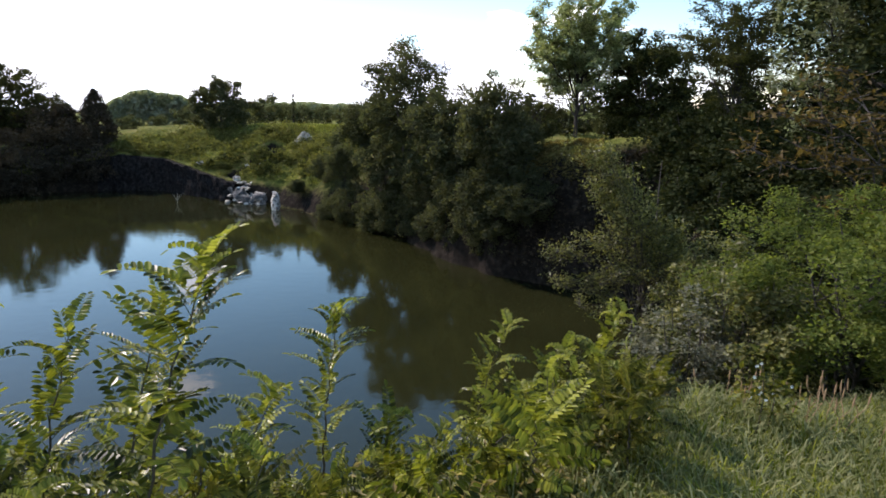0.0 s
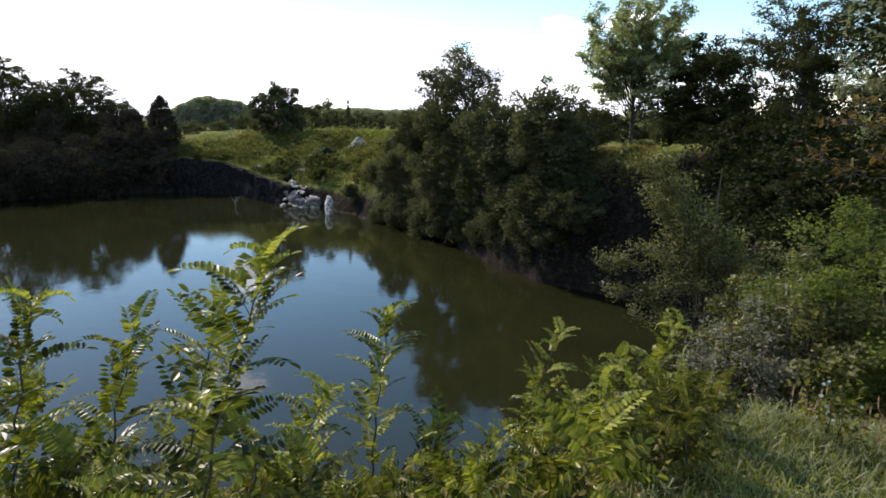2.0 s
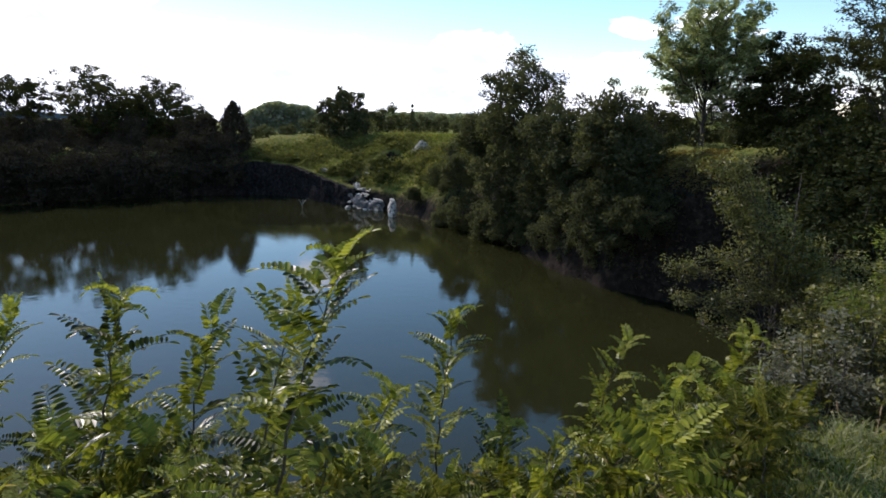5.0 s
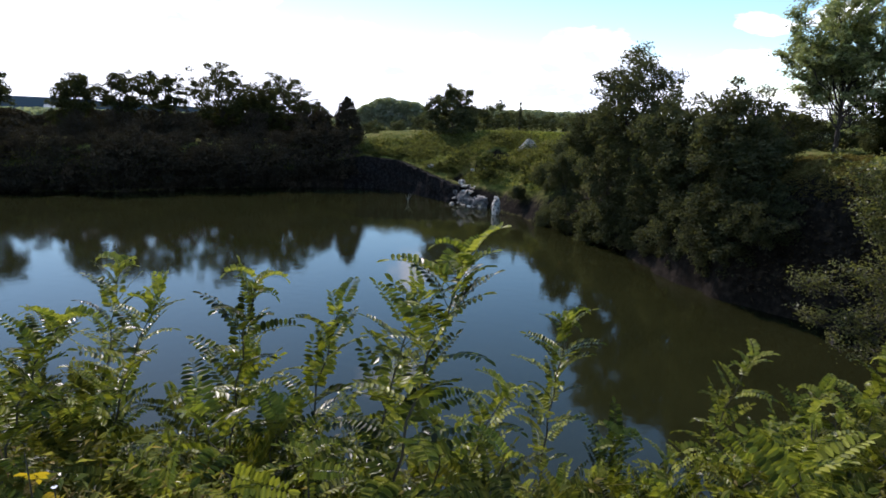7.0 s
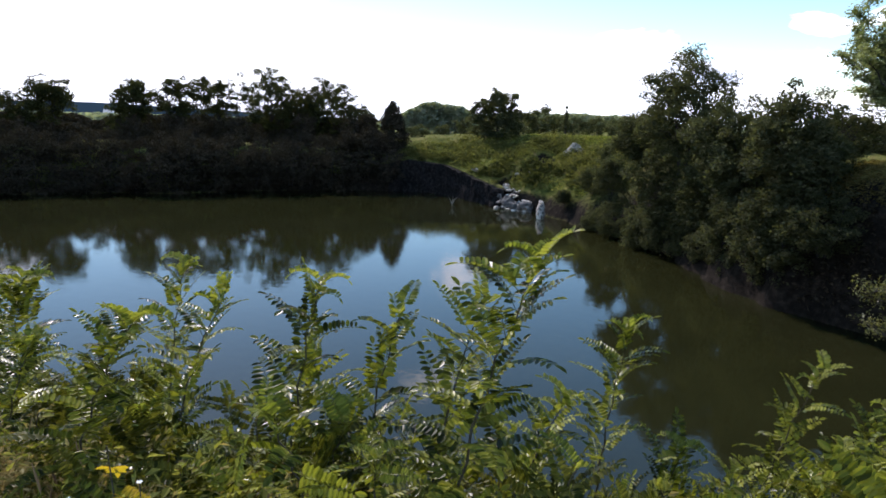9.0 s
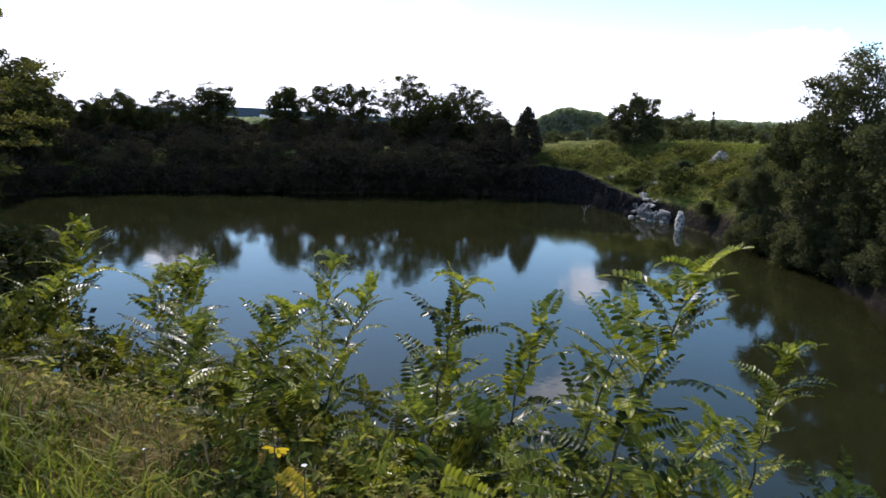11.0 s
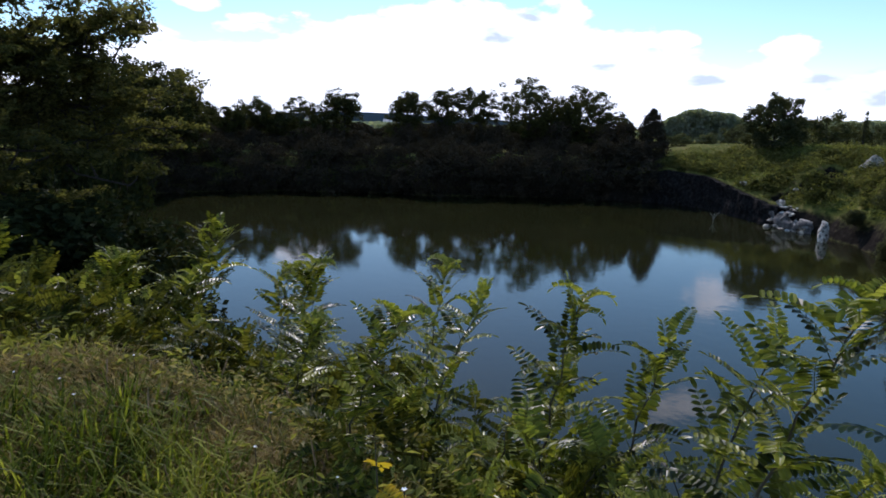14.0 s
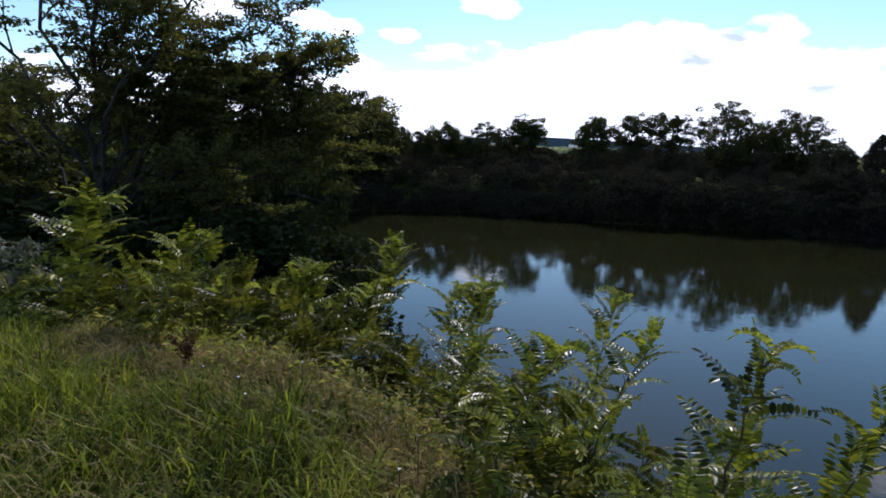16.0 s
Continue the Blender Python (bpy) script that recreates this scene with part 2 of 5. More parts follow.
# backlit shade of the far bank is put into this leaf colour
LEAF_FAR = leaf_material("shade_brown_leaves", (0.034, 0.027, 0.02), (0.05, 0.041, 0.029), (0.068, 0.058, 0.04), 0.1, 1.0, 0.4, False, 0.0)
LEAF_OLIVE = leaf_material("olive_crown_leaves", (0.022, 0.026, 0.011), (0.049, 0.053, 0.02), (0.1, 0.102, 0.04), 0.38, 0.6, 0.5, False, 0.03)
SLOPE_GRASS = leaf_material("rank_slope_grass", (0.085, 0.098, 0.026), (0.15, 0.165, 0.045), (0.25, 0.235, 0.08), 0.48, 0.7, 0.4, False, 0.03)
LEAF_LEANING = leaf_material("leaning_tree_leaves", (0.036, 0.038, 0.014), (0.084, 0.083, 0.03), (0.175, 0.162, 0.062), 0.5, 0.6, 0.6, False, 0.03)
BROW_GRASS = leaf_material("browned_slope_grass", (0.06, 0.05, 0.018), (0.13, 0.105, 0.04), (0.26, 0.22, 0.09), 0.4, 0.8, 0.4, False, 0.02)
LEAF_THORN = leaf_material("thorn_leaves", (0.03, 0.036, 0.013), (0.066, 0.075, 0.024), (0.125, 0.125, 0.045), 0.42, 0.7, 0.5, False, 0.02)
LEAF_BANK = leaf_material("bank_bush_leaves", (0.046, 0.051, 0.028), (0.075, 0.081, 0.044), (0.118, 0.122, 0.07), 0.44, 0.6, 0.35, False, 0.02)
LEAF_ASH = leaf_material("ash_leaves", (0.1, 0.12, 0.062), (0.22, 0.25, 0.13), (0.42, 0.43, 0.26), 0.48, 0.5, 0.5)
LEAF_BLUE = leaf_material("grey_green_leaves", (0.09, 0.105, 0.068), (0.17, 0.19, 0.125), (0.29, 0.31, 0.22), 0.42, 0.55, 0.7)
LEAF_BIRCH = leaf_material("birch_leaves", (0.034, 0.038, 0.012), (0.10, 0.105, 0.033), (0.29, 0.265, 0.10), 0.45, 0.45, 2.5, False, 0.3)
LEAF_FRESH = leaf_material("fresh_green_leaves", (0.058, 0.08, 0.019), (0.112, 0.138, 0.034), (0.185, 0.2, 0.055), 0.5, 0.55, 1.2, False, 0.06)
LEAF_GREY = leaf_material("silver_grey_leaves", (0.05, 0.052, 0.033), (0.125, 0.124, 0.088), (0.29, 0.28, 0.21), 0.32, 0.6, 2.0)
LEAF_RUST = leaf_material("rusty_leaves", (0.045, 0.03, 0.013), (0.09, 0.062, 0.024), (0.17, 0.12, 0.045), 0.42, 0.5, 1.4, False, 0.08)
LEAF_ROBINIA = leaf_material("robinia_leaves", (0.009, 0.013, 0.0022), (0.045, 0.057, 0.0065), (0.26, 0.265, 0.032), 0.32, 0.32, 1.6, True, 0.15)
# darker leaf copy: older leaves, with the hedge's inner shade put into the colour
LEAF_MATURE_SHADE = leaf_material("mature_shade_robinia_leaves", (0.012, 0.016, 0.003), (0.042, 0.049, 0.0075), (0.130, 0.124, 0.021), 0.36, 0.38, 1.2, True, 0.08)
WEED = leaf_material("withering_weeds", (0.075, 0.082, 0.02), (0.185, 0.19, 0.045), (0.36, 0.32, 0.11), 0.48, 0.7, 1.5, False, 0.03)
LEAF_TIP = leaf_material("young_robinia_leaves", (0.068, 0.09, 0.015), (0.138, 0.163, 0.026), (0.27, 0.275, 0.055), 0.46, 0.45, 2.5, True, 0.15)
LEAF_YELLOW = leaf_material("yellowed_leaves", (0.34, 0.25, 0.012), (0.46, 0.33, 0.02), (0.5, 0.33, 0.03), 0.4, 0.6, 3, True, 0.1)
LEAF_BRAMBLE = leaf_material("bramble_leaves", (0.045, 0.052, 0.018), (0.112, 0.118, 0.040), (0.195, 0.178, 0.068), 0.45, 0.8, 0.22, False, 0.02)
GRASS = leaf_material("tall_grass", (0.018, 0.028, 0.003), (0.106, 0.134, 0.013), (0.40, 0.385, 0.065), 0.46, 0.5, 0.9, False, 0.05)
GRASS_DRY = leaf_material("drying_grass", (0.07, 0.082, 0.03), (0.155, 0.168, 0.072), (0.35, 0.34, 0.18), 0.38, 0.7, 1.6, False, 0.04)
DRY_WEED = leaf_material("withered_leaves", (0.12, 0.09, 0.034), (0.27, 0.2, 0.085), (0.52, 0.43, 0.22), 0.4, 0.8, 2.5, False, 0.03)
DOCK_SEED = leaf_material("dock_seeds", (0.05, 0.025, 0.013), (0.095, 0.05, 0.026), (0.16, 0.095, 0.05), 0.3, 0.8, 3, False, 0.02)
LEAF_PALE = leaf_material("pale_silvery_leaves", (0.04, 0.047, 0.028), (0.105, 0.117, 0.08), (0.25, 0.265, 0.2), 0.3, 0.5, 2, False, 0.15)
PETAL = plain("white_petals", (0.75, 0.74, 0.68), 0.6)
# pale grey-greens carry the aerial haze in the leaf colour
FAR_WOOD = leaf_material("haze_pale_wood", (0.2, 0.225, 0.195), (0.24, 0.265, 0.225), (0.28, 0.305, 0.25), 0.5, 1.0, 0.03, False, 0.0)
# the blue of distance is put into the hill's colour
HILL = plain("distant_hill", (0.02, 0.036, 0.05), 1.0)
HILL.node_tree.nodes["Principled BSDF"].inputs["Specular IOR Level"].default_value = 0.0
ROOF = plain("far_roof", (0.5, 0.48, 0.46), 0.6)
WALL = plain("far_wall", (0.5, 0.48, 0.45), 0.8)


# ---- mesh helpers ----
def mesh_object(name, verts, faces, material, parent=None, label="", smooth=False):
    me = bpy.data.meshes.new(name)
    me.from_pydata(verts if isinstance(verts, list) else verts.tolist(), [], faces if isinstance(faces, list) else faces.tolist())
    if smooth:
        me.polygons.foreach_set("use_smooth", [True] * len(me.polygons))
    me.materials.append(material)
    me.update()
    ob = new(name, me)
    if parent is not None:
        ob.parent = parent
    if label:
        tagged(ob, label)
    return ob


def unit(a):
    return a / np.maximum(np.linalg.norm(a, axis=-1, keepdims=True), 1e-9)


def leaf_cloud(centres, size, rng, up=0.6, hang=0.0, slim=0.55, facing=None):
    """One folded, four-cornered leaf at every centre."""
    n = len(centres)
    axis = rng.normal(size=(n, 3))
    axis[:, 2] = axis[:, 2] * 0.5 - hang
    axis = unit(axis)
    nor = rng.normal(size=(n, 3))
    nor[:, 2] = np.abs(nor[:, 2]) + up
    if facing is not None:
        nor = nor * 0.75 + facing * 0.75
    side = unit(np.cross(axis, nor))
    nor = np.cross(side, axis)
    s = (size * rng.uniform(0.65, 1.35, n))[:, None]
    base = centres - axis * s * 0.5
    mid = centres + axis * s * 0.05 + nor * s * 0.12
    v = np.stack([base, mid - side * s * slim * 0.5, centres + axis * s * 0.5, mid + side * s * slim * 0.5], 1).reshape(-1, 3)
    return v, np.arange(4 * n).reshape(-1, 4)


def tubes(segments, sides=5):
    """Tapered round rods: rows of (start, end, radius, radius)."""
    V, F = [], []
    for p, q, r0, r1 in segments:
        p, q = np.asarray(p, float), np.asarray(q, float)
        d = unit(q - p)
        a = unit(np.cross(d, (0.31, 0.87, 0.2) if abs(d[1]) < 0.85 else (1, 0.1, 0)))
        b = np.cross(d, a)
        k = len(V)
        for c, r in ((p - d * r0 * 0.3, r0), (q + d * r1 * 0.3, r1)):
            for i in range(sides):
                w = 2 * math.pi * i / sides
                V.append((c + (a * math.cos(w) + b * math.sin(w)) * r).tolist())
        for i in range(sides):
            j = (i + 1) % sides
            F.append((k + i, k + j, k + sides + j, k + sides + i))
        F.append(tuple(k + i for i in reversed(range(sides))))
        F.append(tuple(k + sides + i for i in range(sides)))
    return V, F


def rod(points, r0, r1, sides=5):
    """One unbroken tapering rod along a line of points."""
    V, F = [], []
    n = len(points)
    for i, p in enumerate(points):
        d = unit(np.asarray(points[min(i + 1, n - 1)]) - np.asarray(points[max(i - 1, 0)]))
        a = unit(np.cross(d, (0.31, 0.87, 0.2) if abs(d[1]) < 0.85 else (1, 0.1, 0)))
        b = np.cross(d, a)
        r = r0 + (r1 - r0) * i / (n - 1)
        V += [(p + (a * math.cos(2 * math.pi * k / sides) + b * math.sin(2 * math.pi * k / sides)) * r).tolist() for k in range(sides)]
    for i in range(n - 1):
        for k in range(sides):
            j = (k + 1) % sides
            F.append((i * sides + k, i * sides + j, (i + 1) * sides + j, (i + 1) * sides + k))
    F.append(tuple(reversed(range(sides))))
    F.append(tuple((n - 1) * sides + k for k in range(sides)))
    return V, F


def curve_rods(points, r0, r1):
    n = len(points) - 1
    return [(points[i], points[i + 1], r0 + (r1 - r0) * i / n, r0 + (r1 - r0) * (i + 1) / n) for i in range(n)]


# ---- lake and terrain ----
CENTRE = np.array((-42.0, 32.0))
# shore: x, y, height of the steep foot, its run, height of the top, run up to it
SHORE = [
    (-16.6, 57.0, 2.5, 1.5, 8.3, 6), (-8.0, 45.0, 3.0, 1.5, 8.3, 6), (-3.3, 39.5, 5.0, 1.2, 8.5, 4), (1.6, 37.5, 6.5, 1.0, 8.8, 3),
    (6.5, 34.0, 6.5, 1.0, 8.8, 4), (8.5, 26.0, 6.0, 1.5, 8.6, 4), (7.0, 18.5, 4.0, 2.0, 8.0, 7),
]
SHORE_2 = [
    (2.5, 14.0, 3.6, 2.5, 8.3, 8.0), (-4.0, 11.0, 3.6, 3.0, 8.4, 7.6), (-11.0, 8.8, 3.6, 3.0, 8.4, 7.6), (-18.0, 6.0, 3.6, 3.0, 8.3, 8),
    (-27.0, 0.0, 4.0, 3.0, 8.0, 6), (-42.0, -6.0, 4.0, 3.0, 7.5, 6), (-62.0, -8.0, 4.0, 3.0, 7.0, 6), (-80.0, -4.0, 3.0, 3.0, 6.5, 6),
]
SHORE_3 = [
    (-88.5, 7.0, 2.2, 2.0, 5.8, 6), (-90.5, 23.0, 2.2, 2.0, 5.6, 6), (-85.5, 37.0, 2.2, 2.0, 5.6, 6), (-73.5, 50.0, 2.2, 2.0, 5.6, 6), (-61.0, 68.0, 2.5, 1.5, 5.8, 6),
    (-53.5, 74.5, 4.6, 0.8, 7.8, 14), (-48.0, 75.0, 4.2, 0.6, 8.0, 16), (-42.0, 71.5, 3.3, 0.5, 8.2, 17), (-36.5, 68.5, 2.3, 0.8, 8.2, 16), (-29.0, 66.0, 2.0, 1.5, 8.3, 12), (-23.0, 61.0, 2.2, 1.5, 8.3, 8),
]
EDGE_X, EDGE_Y = (-16, -9, -6.5, -5.1, -4, -3, -1.2, 0, 1, 2.2, 4.5, 7, 9), (-9, -4, -1.3, 0.4, 1.1, 1.4, 1.8, 2.7, 4.3, 6.0, 8.0, 12.0, 16.0)
TABLE = np.array(SHORE + SHORE_2 + SHORE_3)
_rel = TABLE[:, :2] - CENTRE
_ang = np.arctan2(_rel[:, 1], _rel[:, 0])
_order = np.argsort(_ang)
_ang, _rad, _prof = _ang[_order], np.hypot(*_rel.T)[_order], TABLE[_order, 2:]


def shore_at(theta):
    """Shore radius and bank profile in a direction from the middle of the lake."""
    rad = np.interp(theta, _ang, _rad, period=2 * math.pi)
    return rad, [np.interp(theta, _ang, _prof[:, k], period=2 * math.pi) for k in range(4)]


def bumps(x, y):
    return (np.sin(x * 0.83 + 1.3 * np.sin(y * 0.41)) * np.sin(y * 0.71 + 0.9) * 0.5 + np.sin(x * 2.1 + y * 1.3) * np.sin(y * 1.9 - x * 0.7) * 0.22
            + np.sin(x * 0.21 - y * 0.17) * 0.6)


def height(x, y):
    x, y = np.asarray(x, float), np.asarray(y, float)
    dx, dy = x - CENTRE[0], y - CENTRE[1]
    rad, (foot, run0, top, run1) = shore_at(np.arctan2(dy, dx))
    far = np.hypot(dx, dy)
    wob = 0.5 * np.sin(np.arctan2(dy, dx) * 37) + 0.2 * np.sin(np.arctan2(dy, dx) * 83 + 1)
    wob = wob * np.where((y > 60) & (x < -34), 0.15, 1.0)
    s = far - rad - wob * np.clip((30 - 0 * far), 0, 1) * 0.5
    under = np.maximum(s * 0.8, -4)
    a = np.clip(s / run0, 0, 1)
    b = np.clip((s - run0) / run1, 0, 1)
    slope = np.clip((y - 55) / 8, 0, 1) * np.clip((-18 - x) / 6, 0, 1)      # 1 on the far grassy slope
    b = 1 - (1 - b) ** (1.6 - 0.45 * slope)
    z = foot * a ** 0.8 + (top - foot) * b
    z = z + bumps(x, y) * 0.42 * np.clip(s / 6, 0, 1) * np.clip((s) / 3, 0, 1) * np.where(np.hypot(x, y) < 12, 0.35, 1.0) * (1 - 0.85 * slope * np.clip((s - run1 + 5) / 5, 0, 1))
    z = z + 0.8 * np.sin(x * 0.55 + 0.8 * np.sin(y * 0.3)) * np.sin(y * 0.47 + x * 0.2) * np.clip((s - 2) / 5, 0, 1) * np.clip((y - 50) / 8, 0, 1) * np.clip((run1 - 2 - s) / 5, 0, 1)
    # a dark scarp running aslant up the slope
    along = np.clip(((x + 37.6) * 3.2 + (y - 70.6) * 7.6) / 68.0, 0, 1.3)
    off = ((x + 37.6) * -7.6 + (y - 70.6) * 3.2) / 8.25
    step = np.clip((off + 3.6) / 3.8, 0, 1) * np.clip((0.5 - off) / 0.7, 0, 1)
    z = z - 2.6 * slope * step * np.sin(math.pi * np.clip(along / 1.15, 0, 1)) ** 0.6 * (1 + 0.5 * np.sin(x * 1.9 + y))
    away = np.clip((s - 30) / 120, 0, 1)
    z = z + (6.6 - z) * away
    # the edge of the near bank, where the ground drops away
    brink = np.interp(x, EDGE_X, EDGE_Y)
    past = (y - brink) * 0.86
    z = np.where(np.hypot(x, y) < 16, np.minimum(z, 8.42 - np.interp(x, (-6.5, -3.5), (0.28, 0.95)) * np.maximum(past, 0) - 0.06 * np.maximum(past + 1.0, 0)), z)
    z = z - 0.13 * np.maximum(np.hypot(x, y) - 2.2, 0) * np.clip((x - 0.2) / 1.2, 0, 1) * np.clip((14 - np.hypot(x, y)) / 4, 0, 1) * np.clip(y, 0, 1)
    return np.where(s < 0, under, z)


def steep(x, y):
    """How steeply the ground falls, as a ratio."""
    k = 0.35
    return np.hypot(height(x + k, y) - height(x - k, y), height(x, y + k) - height(x, y - k)) / (2 * k)


def make_ground():
    steps = [-7, -3, -1.2, -0.4, 0.0]
    s = 0.3
    while s < 24:
        steps.append(s)
        s += 0.32 if s < 3 else 0.55
    while s < 3000:
        steps.append(s)
        s *= 1.16
    n = 640
    th = np.linspace(-math.pi, math.pi, n, endpoint=False)
    rad, _ = shore_at(th)
    V = []
    for k in steps:
        x, y = CENTRE[0] + (rad + k) * np.cos(th), CENTRE[1] + (rad + k) * np.sin(th)
        V.append(np.stack([x, y, height(x, y)], 1))
    V.append(np.stack([CENTRE[0] + 0.0 * th, CENTRE[1] + 0.0 * th, -4 + 0 * th], 1)[:1])
    V = np.concatenate(V)
    F = []
    for r in range(len(steps) - 1):
        i = np.arange(n)
        j = (i + 1) % n
        F.append(np.stack([r * n + i, r * n + j, (r + 1) * n + j, (r + 1) * n + i], 1)[:, ::-1])
    F = np.concatenate(F).tolist()
    last = len(V) - 1
    F += [(last, (i + 1) % n, i)[::-1] for i in range(n)]
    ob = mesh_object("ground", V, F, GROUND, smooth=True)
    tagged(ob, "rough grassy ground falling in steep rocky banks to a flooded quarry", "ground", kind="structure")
    return ob


make_ground()
th = np.linspace(-math.pi, math.pi, 240, endpoint=False)
rad, _ = shore_at(th)
ring = np.stack([CENTRE[0] + (rad + 1.6) * np.cos(th), CENTRE[1] + (rad + 1.6) * np.sin(th), 0 * th], 1)
lake = mesh_object("water", np.vstack([ring, [[*CENTRE, 0]]]), [(240, i, (i + 1) % 240) for i in range(240)], WATER)
tagged(lake, "still olive-green quarry pond mirroring the trees and sky", "water", kind="structure")


# ---- trees and bushes ----
def root(name, x, y, z=None, turn=0.0, size=1.0):
    ob = new(name)
    zz = float(height(x, y)) - 0.08 if z is None else z
    ob.matrix_basis = Matrix.LocRotScale((x, y, zz), Euler((0, 0, radians(turn))), (size, size, size))
    return ob


def crown_points(rng, n, centre, radii, lump, gap):
    """Clump middles inside an uneven crown with holes."""
    out = []
    off = rng.uniform(0, 50, 3)
    while len(out) < n:
        d = unit(rng.normal(size=3))
        k = rng.uniform(0.2, 1.0) ** 0.5 * 0.95
        p = d * k
        swell = 1 + lump * noise.noise(Vector(d * 1.7 + off)) + 0.25 * lump * noise.noise(Vector(d * 4.1 + off))
        p = p * swell
        if noise.noise(Vector(p * 2.4 + off + 9)) < gap:
            continue
        out.append(centre + p * radii)
    return np.array(out)


def tree(name, x, y, h, width, leaf, n_clumps, per, mat, seed, bottom=0.25, lump=0.45, gap=-0.15, stems=1, lean=(0, 0), spread=None, hang=0.0,
         up=0.6, taper=0.0, z=None, trunk_r=None, bark=BARK, parts=("trunk", "crown"), slim=0.55, flat=0.75, shear=0.0, limbs=60):
    rng = np.random.default_rng(seed)
    ob = root(name, x, y, z)
    cz = h * (1 + bottom) / 2
    centre = np.array((lean[0], lean[1], cz))
    radii = np.array((width / 2, width / 2, h * (1 - bottom) / 2))
    spread = spread or width * 0.10
    clumps = crown_points(rng, n_clumps, np.zeros(3), radii, lump, gap)
    if taper:
        k = 1 - taper * np.clip((clumps[:, 2] / radii[2] + 1) / 2, 0, 1)
        clumps[:, :2] *= k[:, None]
    clumps[:, 0] += shear * clumps[:, 2]
    clumps = clumps + centre
    clumps = clumps[(clumps[:, 2] > 0.05 * h)]
    r0 = trunk_r or 0.018 * h + 0.02
    segs = []
    tops = []
    for s in range(stems):
        a = 2 * math.pi * s / stems + rng.uniform(0, 1)
        reach = (0.0 if stems == 1 else 0.22 * width)
        end = np.array((lean[0] + reach * math.cos(a), lean[1] + reach * math.sin(a), h * 0.86))
        foot = np.array((0.04 * width * math.cos(a) * (stems > 1), 0.04 * width * math.sin(a) * (stems > 1), -0.1))
        pts = [foot + (end - foot) * t + np.array((*rng.normal(0, 0.02 * h, 2), 0)) * (0 < t < 1) * (1 - 0.3 * t) for t in (0, 0.22, 0.45, 0.68, 0.86, 1)]
        segs += curve_rods(pts, r0 / math.sqrt(stems), 0.12 * r0)
        tops.append(pts)
    # limbs reach from the nearest stem to each clump
    for c in clumps[: limbs]:
        pts = tops[int(rng.integers(len(tops)))]
        t = np.clip((c[2] / h) * 0.72 - 0.08, 0.12, 0.9)
        k = min(int(t * 5), 4)
        p = pts[k] + (pts[k + 1] - pts[k]) * (t * 5 - k)
        m = (p + c) / 2 + np.array((0, 0, (-0.04 if hang else 0.05) * h)) + rng.normal(0, 0.02 * h, 3)
        r = r0 * (0.28 - 0.16 * t)
        segs += [(p, m, r, 0.6 * r), (m, c, 0.6 * r, 0.2 * r)]
    V, F = tubes(segs)
    mesh_object(parts[0], V, F, bark, ob)
    # every clump is a leafy dome, thicker above than below
    n = len(clumps)
    face = rng.normal(size=(n * per, 3))
    face[:, 2] += 0.35
    face = unit(face)
    lobe = np.repeat(spread * rng.uniform(0.7, 1.35, n), per)
    depth = rng.uniform(0.12, 1.0, n * per) ** 0.55 * (1 + rng.normal(0, 0.12, n * per))
    pts = np.repeat(clumps, per, 0) + face * (lobe * depth)[:, None] * np.array((1, 1, flat))
    if hang:
        pts[:, 2] -= np.abs(rng.normal(size=len(pts))) * spread * hang
    face[:, 2] += 0.25
    V, F = leaf_cloud(pts, leaf, rng, up, hang, slim, face)
    mesh_object(parts[1], V, F, mat, ob)
    return ob


